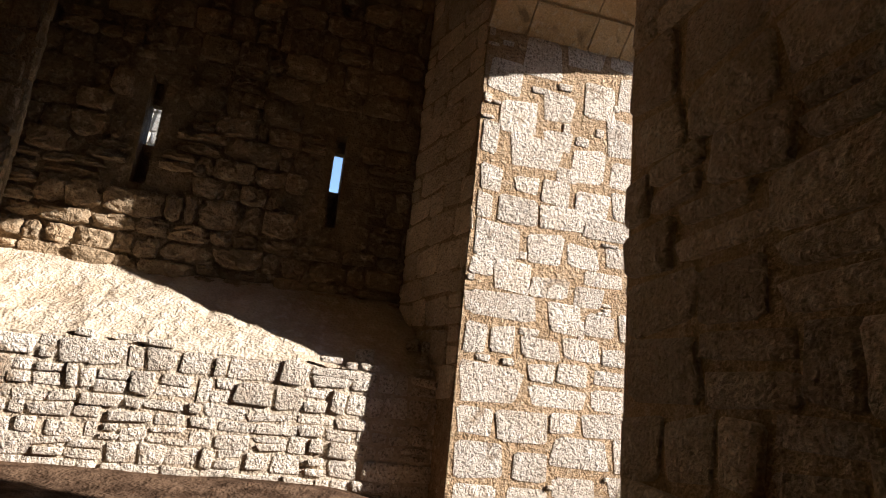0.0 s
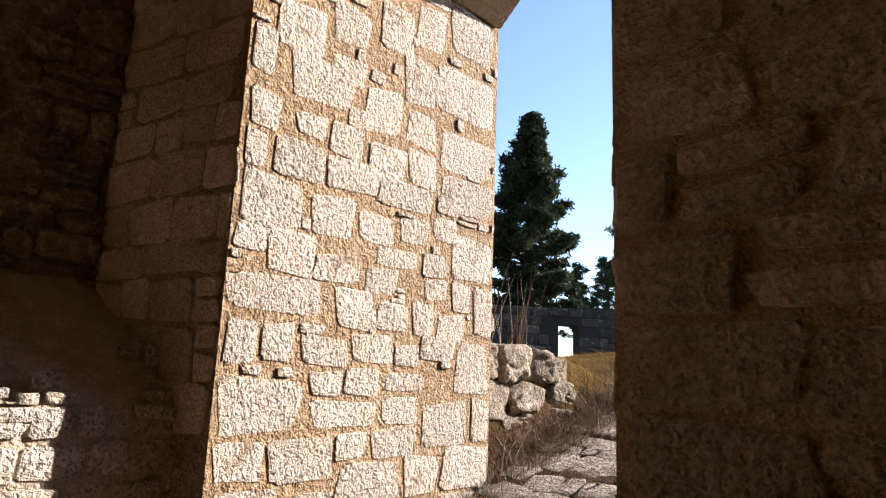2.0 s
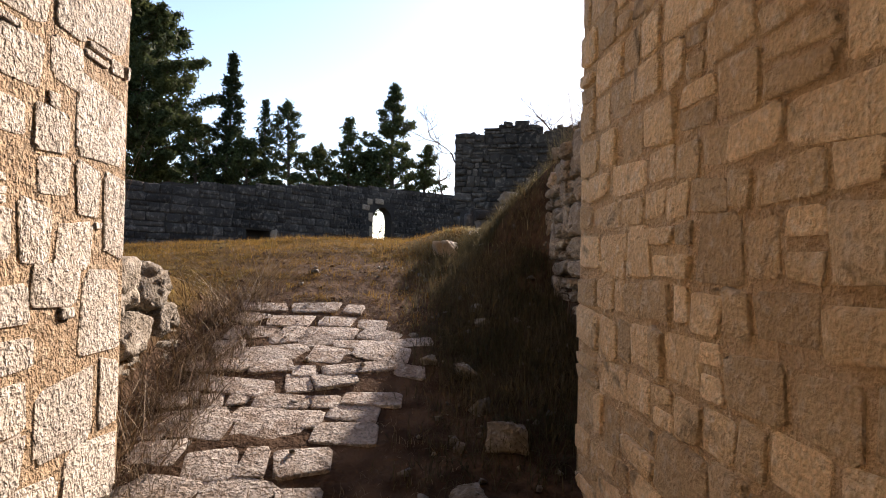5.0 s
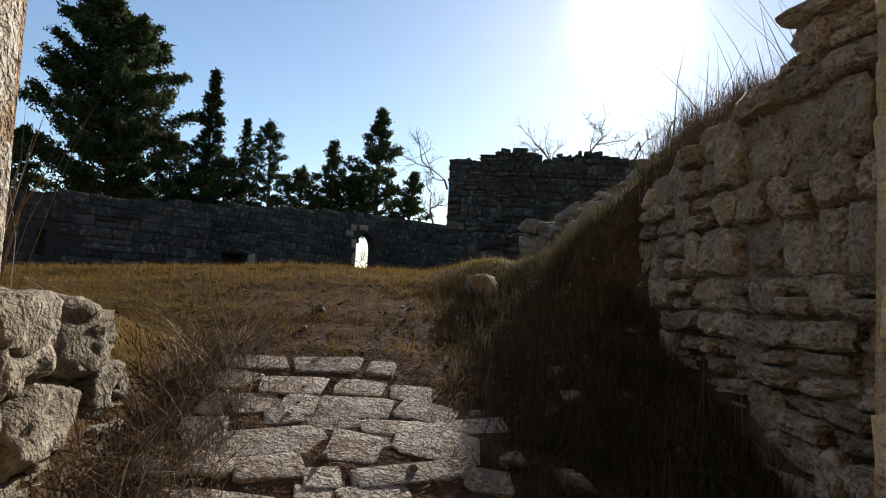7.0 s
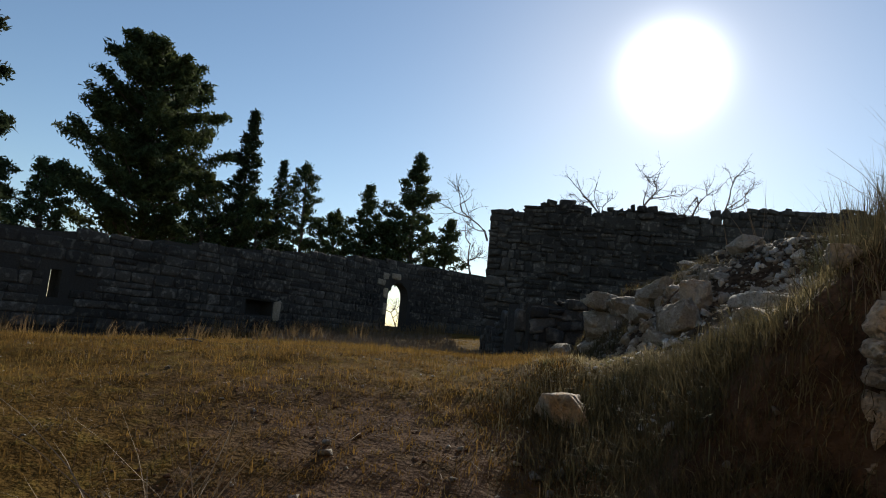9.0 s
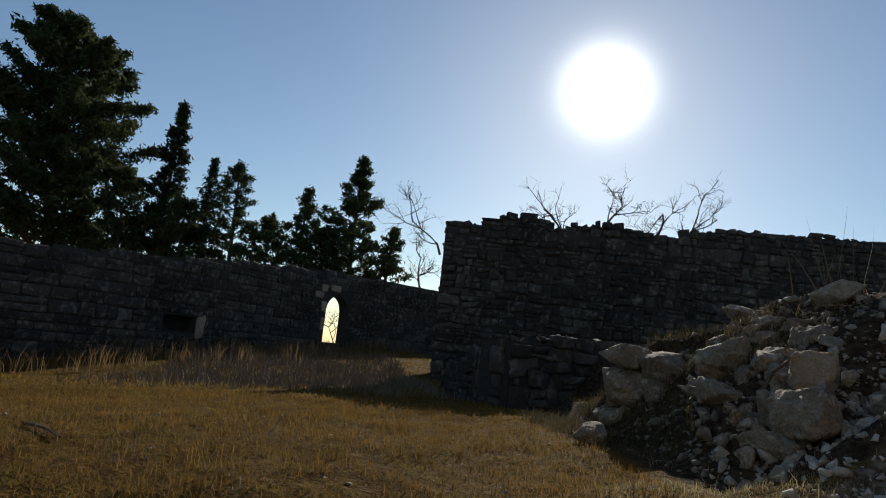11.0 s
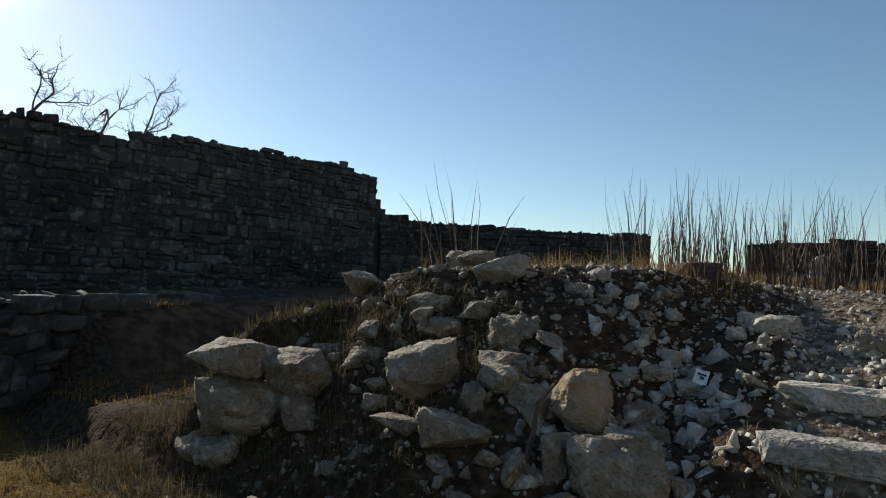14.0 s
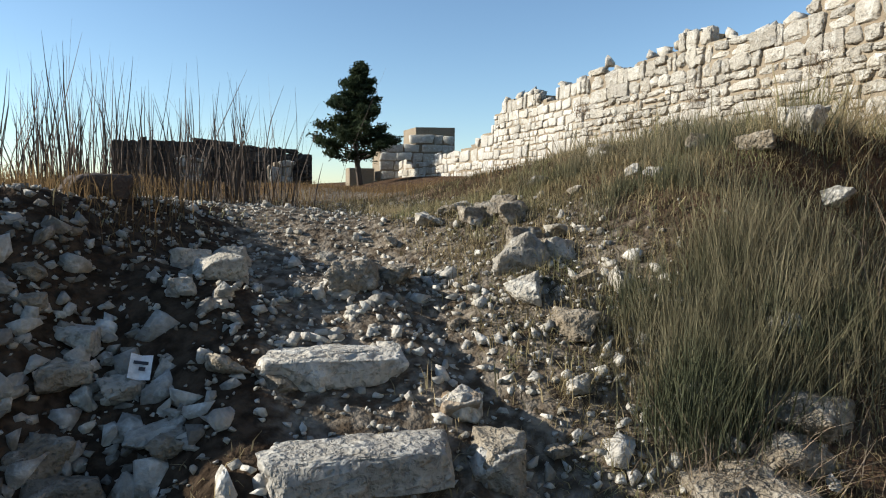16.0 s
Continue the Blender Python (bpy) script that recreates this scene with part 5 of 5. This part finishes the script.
def lawn(x, y, r):
    yb = np.interp(x, [6, 6.5, 8, 9, 10, 12.4, 15, 22], [3.3, 3.3, 2.9, 2.9, 2.7, 2.4, 1.5, -1.8])
    return (y > yb) & (r.random(len(x)) < np.clip((x - 6.2) / 1.2, 0.15, 1))
tuft(9000, 70, 6.0, 16, 2.2, 10, lawn, 10, 0.05, 0.02, 0.06, 0.006, 1.1, M_DRY, "short_grass", "short dry yellow grass of the court")
tuft(6000, 73, 14, 36, -1, 15, None, 8, 0.12, 0.03, 0.09, 0.02, 1.0, M_DRY, "far_grass", "dry yellow grass of the court")
tuft(3200, 103, 6.4, 15, 2.6, 10, lambda x, y, r: lawn(x, y, r) & (r.random(len(x)) < np.clip((x - 7.6) / 1.6, 0.04, 1)), 22, 0.06, 0.04, 0.12, 0.005, 1.5, M_DRY, "grass_tufts", "ragged tufts of dry yellow grass in the court")
tuft(500, 106, 6.2, 12, 2.8, 8, lawn, 9, 0.1, 0.04, 0.12, 0.005, 2.0, M_TWIG, "grass_litter", "broken brown stalks lying in the grass")
tuft(420, 109, 2.3, 6.3, 3.5, 5.3, None, 9, 0.04, 0.02, 0.08, 0.004, 1.6, M_BRUSH, "joint_grass", "dry grass growing between the paving stones")
def wallfoot(x, y, r):
    fy = np.interp(x, sm[::-1, 0] if sm[0, 0] > sm[-1, 0] else sm[:, 0], sm[::-1, 1] if sm[0, 0] > sm[-1, 0] else sm[:, 1])
    d = fy - y
    return (d > 0.3) & (d < 3.5) & (r.random(len(x)) < 1.2 - d / 3.5)
tuft(3600, 76, 12, 40, 0, 24, wallfoot, 12, 0.14, 0.3, 0.85, 0.018, 0.5, M_TALL, "tall_grass", "tall rust-coloured dry grass along the wall foot")
tuft(1900, 130, 17, 35, 2.4, 9.5, lambda x, y, r: r.random(len(x)) < np.clip((x - 16) / 8, 0, 1), 9, 0.14, 0.15, 0.38, 0.016, 0.6, M_TWIG, "rust_grass", "knee-high rust-coloured grass of the far court")
def bank_l(x, y, r):
    return r.random(len(x)) < 0.9
tuft(330, 79, 2.3, 6.4, 4.95, 5.5, bank_l, 18, 0.06, 0.05, 0.2, 0.005, 1.5, M_BRUSH, "ramp_grass", "dry tangled grass along the left edge of the ramp")
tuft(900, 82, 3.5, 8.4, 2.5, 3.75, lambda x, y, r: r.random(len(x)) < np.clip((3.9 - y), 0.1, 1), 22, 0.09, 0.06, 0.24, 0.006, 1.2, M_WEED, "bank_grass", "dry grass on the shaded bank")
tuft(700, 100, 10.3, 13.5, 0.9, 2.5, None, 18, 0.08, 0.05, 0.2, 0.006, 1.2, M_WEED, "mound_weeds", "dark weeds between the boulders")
tuft(120, 85, 9.0, 12.2, -1.6, 0.2, None, 22, 0.1, 0.08, 0.26, 0.006, 0.7, M_TALL, "crest_grass", "rusty dry grass along the crest of the mound")
tuft(500, 88, 6.0, 10.5, -4, 3.2, lambda x, y, r: r.random(len(x)) < np.clip((8.3 - x) / 2, 0.12, 1), 16, 0.07, 0.04, 0.16, 0.006, 1.2, M_STRAW, "slope_grass", "dry grass between the stones of the slope")
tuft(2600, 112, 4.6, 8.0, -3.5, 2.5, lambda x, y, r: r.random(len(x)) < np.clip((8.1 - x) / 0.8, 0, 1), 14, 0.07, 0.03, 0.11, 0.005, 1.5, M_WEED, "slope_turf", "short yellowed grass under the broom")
tuft(1700, 121, 5.0, 7.8, -1.5, 2.3, None, 20, 0.07, 0.04, 0.15, 0.0045, 1.7, M_STRAW, "slope_hay", "matted tawny hay between the broom shrubs")
tuft(240, 124, 5.6, 8.6, 3.4, 5.8, None, 20, 0.06, 0.03, 0.1, 0.005, 1.5, M_DRY, "trodden_tufts", "worn tufts of dry grass on the trodden soil")
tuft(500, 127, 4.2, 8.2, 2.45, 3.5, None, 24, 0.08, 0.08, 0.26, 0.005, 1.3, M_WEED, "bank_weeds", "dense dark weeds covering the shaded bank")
tuft(900, 115, 7.2, 9.4, 1.5, 3.3, lambda x, y, r: r.random(len(x)) < np.clip((y - 1.4), 0.15, 1), 16, 0.07, 0.02, 0.08, 0.005, 1.6, M_STRAW, "foot_grass", "thin yellow-green grass at the foot of the path")
pts = np.vstack([spots(330, 6.9, 8.8, 1.8, 3.0, 118), spots(900, 7.0, 8.9, 0.3, 2.4, 122)])
rub6 = scatter_pebbles("foot_stones", pts + (0, 0, 0.004), np.random.default_rng(119).gamma(1.6, 0.02, len(pts)) + 0.014, M_WHITEI, 120)
tagged(rub6, "scattered pale stone chips at the foot of the path", "stones", kind="stuff")
tuft(1300, 91, 2, 16, -14, -2, None, 12, 0.12, 0.06, 0.22, 0.007, 0.8, M_TALL, "plateau_grass", "dry grass of the upper ground")
tuft(260, 94, 12.3, 22, -1.5, 3.0, lambda x, y, r: (y < np.interp(x, [12, 15, 22], [2.6, 1.7, -1.2])), 14, 0.1, 0.05, 0.18, 0.008, 0.9, M_DRY, "edge_grass", "dry grass hanging over the terrace edge")
tuft(130, 97, 3.6, 6.4, 1.7, 2.35, None, 26, 0.09, 0.2, 0.7, 0.006, 0.7, M_TWIG, "wall_top_grass", "dry stalks growing on the retaining wall")


# ---- shrubs: clumps of broom and bare switches ----
def shrub(name, x, y, n, h, spread, fan, w, mat, seed, label, group):
    r = np.random.default_rng(seed)
    root = np.zeros((n, 3))
    root[:, 0], root[:, 1] = x + r.normal(0, spread, n), y + r.normal(0, spread, n)
    root[:, 2] = height(root[:, 0], root[:, 1]) - 0.02
    hs = h * r.uniform(0.45, 1.1, n)
    d = root[:, :2] - (x, y)
    a = r.normal(0, fan, (n, 2)) + d * 0.5
    side = np.stack([np.cos(r.uniform(0, 6.28, n)), np.sin(r.uniform(0, 6.28, n)), np.zeros(n)], 1)
    V = []
    for f, ww in ((0, 1.0), (0.35, 0.85), (0.7, 0.6), (1.0, 0.12)):
        p = root.copy()
        p[:, :2] += a * (f ** 1.3) * hs[:, None] + r.normal(0, 0.012, (n, 2)) * (f > 0) * hs[:, None]
        p[:, 2] += hs * f * (1 - 0.15 * f * np.linalg.norm(a, axis=1))
        V += [p - side * w * ww / 2, p + side * w * ww / 2]
    V = np.stack(V, 1).reshape(-1, 3)
    i = np.arange(n)[:, None] * 8
    F = np.concatenate([i + (k, k + 1, k + 3, k + 2) for k in (0, 2, 4)])
    ob = add_mesh(name, mesh_np(name, V, F), mat)
    return tagged(ob, label, "shrub", group, "stuff")


rb = np.random.default_rng(120)
for k in range(32):
    if k < 14:
        cx, cy, tall = rb.uniform(6.55, 7.35), rb.uniform(1.35, 2.08), rb.uniform(0.34, 0.58)
    else:
        cx, cy, tall = rb.uniform(5.0, 6.7), rb.uniform(-0.9, 1.7), rb.uniform(0.18, 0.3)
    for q in range(4):
        xx, yy = cx + rb.normal(0, 0.09), cy + rb.normal(0, 0.09)
        shrub("broom_shrub", xx, yy, 110, tall * rb.uniform(0.6, 1.2), 0.075, 0.2, 0.0036, M_BROOM, 1000 + k * 4 + q, "green-grey broom shrub of thin upright stems", "broom shrubs")
for k in range(9):
    shrub("dry_twigs", rb.uniform(6.8, 7.6), rb.uniform(1.5, 2.05), 70, rb.uniform(0.16, 0.3), 0.1, 0.6, 0.004, M_TWIG, 1400 + k, "brown dead twigs at the foot of the broom", "dry twigs")
for k in range(18):
    shrub("tawny_shrub", rb.uniform(4.3, 5.6), rb.uniform(-0.9, 1.5), 130, rb.uniform(0.15, 0.36), 0.16, 0.4, 0.005, M_STRAW, 1300 + k, "tawny dry shrub along the crest of the slope", "tawny shrubs")
for k in range(12):
    shrub("tawny_shrub", rb.uniform(2.0, 5.2), rb.uniform(-5, 0.5), 150, rb.uniform(0.35, 0.7), 0.25, 0.3, 0.008, M_STRAW, 190 + k, "tall tawny shrub below the curtain wall", "tawny shrubs")
for k in range(44):
    shrub("bare_switches", rb.uniform(8.2, 10.6), rb.uniform(-3.9, -2.0), 12, rb.uniform(0.65, 1.3), 0.18, 0.1, 0.012, M_SWITCH, 220 + k, "bare upright switches of a leafless shrub", "bare switches")
for k in range(12):
    shrub("bare_switches", 4.4 + k * 0.17, 2.0 + rb.uniform(-0.3, 0.2), 22, rb.uniform(0.5, 0.9), 0.12, 0.35, 0.008, M_TWIG, 270 + k, "bare upright switches of a leafless shrub", "bare switches")
for k in range(9):
    shrub("dead_brush", 3.7 + k * 0.3, 5.2 + rb.uniform(-0.08, 0.15), 46, rb.uniform(0.3, 0.6), 0.12, 0.9, 0.007, M_BRUSH, 290 + k, "tangle of dead twigs beside the ramp", "dead brush")
for xx, yy in ((4.3, 5.9), (4.9, 6.0), (12.0, -1.2), (11.4, 0.0)):
    shrub("dead_brush", xx, yy, 16, 1.1, 0.12, 0.2, 0.012, M_TWIG, 310 + int(xx * 10), "tangle of dead twigs beside the ramp", "dead brush")


# ---- trees ----
def conifer(name, x, y, z0, z1, top, wide, limbs, seed, mat, label, trunk_r=0.25, shape=0.75, droop=-0.35, needle=0.24, shoots=26, low=0.75, group="trees behind the wall", lean=(0.0, 0.0)):
    """Whorls of limbs on a trunk, each limb carrying shoots of needle sprays, so that the outline is ragged and lets light through."""
    t = tagged(new(name), label, "tree", group)
    r = np.random.default_rng(seed)
    H = top - z0
    def stem(z):
        f = (z - z0) / H
        return np.array((x + lean[0] * f * f + 0.12 * math.sin(f * 5 + seed), y + lean[1] * f * f + 0.12 * math.cos(f * 4 + seed), z))
    bm = bmesh.new()
    tube(bm, [stem(z0 + H * f) for f in np.linspace(0, 1, 9)], [trunk_r * (1 - 0.93 * f) + 0.01 for f in np.linspace(0, 1, 9)], 7)
    part("trunk", bm, M_BARK, t)
    tips = []
    for k in range(limbs):
        f = ((k + r.uniform(0.1, 0.9)) / limbs) ** 0.9
        a = k * 2.4 + r.uniform(-0.5, 0.5)
        reach = wide * (1 - f) ** shape * min(1.0, low + f * 1.6) * r.uniform(0.3, 1.2) + 0.06
        b = stem(z1 + (top - z1) * f)
        rise = reach * (0.05 + 0.55 * f - droop * (1 - f)) + r.normal(0, 0.08) * reach
        e = b + np.array((math.cos(a) * reach, math.sin(a) * reach, rise))
        m = (b + e) / 2 + np.array((0, 0, -0.06 * reach))
        bm = bmesh.new()
        tube(bm, [b, m, e], [trunk_r * 0.3 * (1 - 0.8 * f), trunk_r * 0.18 * (1 - 0.8 * f), 0.012], 4)
        part("limb", bm, M_BARK, t)
        n = max(5, int(shoots * (0.25 + reach / wide)))
        g = r.random(n) ** 0.5 * 0.8 + 0.22
        p = b + np.outer(g, e - b) + r.normal(0, 1, (n, 3)) * (0.04 + 0.13 * reach * (1.15 - g))[:, None] * (1, 1, 0.42)
        tips.append(p)
    tips.append(stem(top) - np.outer(r.random(12), (0, 0, H * 0.08)))
    C = np.vstack(tips)
    k = 9
    P = np.repeat(C, k, 0) + r.normal(0, needle * 0.45, (len(C) * k, 3)) * (1, 1, 0.8)
    R = turns(len(P), r)
    size = needle * r.uniform(0.6, 1.5, len(P))
    tri = np.array([(-0.5, -0.16, 0), (0.5, 0, 0.05), (-0.3, 0.16, 0.1)])
    V = (np.einsum("nij,kj->nki", R, tri) * size[:, None, None] + P[:, None, :]).reshape(-1, 3)
    add_mesh("crown", mesh_np("crown", V, np.arange(len(V)).reshape(-1, 3)), mat, t)
    return t


YOUNG, LOW, SLIM = "young loose-crowned pine behind the wall", "low dark pine behind the wall", "slender dark cypress with a ragged pointed crown"
conifer("pine_tree", 45.5, 21.9, 3, 5.6, 20.3, 5.6, 170, 401, M_PINE, "large dark pine with a broad uneven crown", 0.4, shape=0.42, needle=0.36, shoots=56, low=0.9, lean=(0, 1.4))
conifer("cypress_tree", 45.6, 16.3, 3, 4.5, 16.3, 2.3, 90, 402, M_CYP, SLIM, 0.25, shape=1.05, droop=-0.6, needle=0.27, shoots=30, lean=(0, -0.3))
conifer("cypress_tree", 46, 14.0, 3, 4.5, 13.2, 1.7, 60, 403, M_CYP, SLIM, 0.2, shape=1.1, droop=-0.8, needle=0.25, shoots=16, lean=(0, -0.3))
conifer("pine_tree", 46, 12.1, 3, 5.5, 13.2, 2.1, 60, 404, M_PINE, YOUNG, 0.2, shape=0.6, droop=-0.3, needle=0.24, shoots=22)
conifer("pine_tree", 46, 7.8, 3, 5.5, 12.3, 2.0, 50, 405, M_PINE, YOUNG, 0.2, shape=0.9, needle=0.25, shoots=24)
conifer("pine_tree", 46, 4.7, 3, 5.5, 14.7, 3.6, 80, 406, M_PINE, "tall uneven pine behind the doorway", 0.25, shape=0.95, needle=0.27, shoots=34)
conifer("pine_tree", 46, 2.4, 3, 5.5, 10.4, 1.7, 40, 407, M_PINE, YOUNG, 0.2, shape=0.6, needle=0.26, shoots=18)
conifer("pine_tree", 46.5, 6.4, 3, 5.2, 9.8, 2.6, 46, 408, M_PINE, LOW, 0.2, shape=0.5, needle=0.28, shoots=26)
conifer("pine_tree", 46, 10, 3, 5.2, 9.9, 2.6, 46, 409, M_PINE, LOW, 0.2, shape=0.5, needle=0.28, shoots=26)
conifer("pine_tree", 45, 14.8, 3, 5, 10.2, 2.6, 46, 415, M_PINE, LOW, 0.2, shape=0.5, needle=0.28, shoots=26)
conifer("pine_tree", 45, 18.2, 3, 5, 11.5, 2.8, 50, 410, M_PINE, LOW, 0.2, shape=0.5, needle=0.28, shoots=28)
conifer("pine_tree", 37, 23.6, 2.5, 4.2, 9.6, 2.6, 46, 411, M_PINE, "low spreading dark pine", 0.25, shape=0.5, needle=0.25, shoots=28)
conifer("pine_tree", 37, 26.0, 2.5, 4.2, 9.5, 1.8, 36, 412, M_PINE, YOUNG, 0.2, shape=0.6, needle=0.25, shoots=20)
conifer("cypress_tree", 22.4, 19.1, 2, 4.0, 13.8, 2.5, 140, 413, M_CYP, "broad dark cypress close behind the wall", 0.3, shape=0.65, droop=-0.1, needle=0.26, shoots=60)
conifer("conifer_tree", 3.45, -17.6, 4.4, 5.3, 8.55, 1.5, 110, 414, M_CYP, "small conical conifer standing alone on the upper ground", 0.1, shape=0.95, droop=-0.25, needle=0.14, shoots=34, low=0.8, group="lone tree")


def bare_tree(x, y, z, h, seed, lean=0.0):
    t = tagged(new("bare_tree"), "leafless crooked fig tree with thin spreading twigs", "tree", "bare trees")
    r = np.random.default_rng(seed)
    bm = bmesh.new()
    def grow(p, d, length, rad, level):
        pts, q = [p], p
        dd = d
        for _ in range(4):
            dd = (dd + Vector(r.normal(0, 0.22, 3)) + Vector((0, 0, 0.1))).normalized()
            q = q + dd * length / 4
            pts.append(q)
        b = bmesh.new() if level < 2 else bm
        tube(b, pts, [rad * (1 - 0.14 * i) for i in range(5)], 4)
        if level < 2:
            part("branch" if level else "trunk", b, M_BARK, t)
        if level < 4:
            for _ in range(4 if level < 2 else 3):
                k = int(r.integers(1, 5))
                nd = (dd + Vector(r.normal(0, 0.8, 3))).normalized()
                grow(pts[k], nd, length * r.uniform(0.5, 0.75), rad * 0.55, level + 1)
    grow(Vector((x, y, z)), Vector((lean * 0.16, lean, 0.9)).normalized(), h * 0.5, 0.05, 0)
    part("twig_tangle", bm, M_BARK, t)["kind"] = "stuff"
    return t


for k, (xx, yy, zz, hh, ll) in enumerate(((28.0, 1.7, 6.6, 3.3, 0.5), (27.0, -2.6, 7.5, 2.9, 0.8), (26.6, -3.8, 7.5, 3.0, 0.1), (26.2, -5.2, 7.4, 3.2, 0.0), (25.8, -6.1, 7.3, 2.7, -0.6), (28.2, 2.2, 5.2, 2.6, 0.6))):
    bare_tree(xx, yy, zz, hh, 500 + k, ll)
bare_tree(39.6, 5.0, 2.4, 3.2, 520, 0.1)
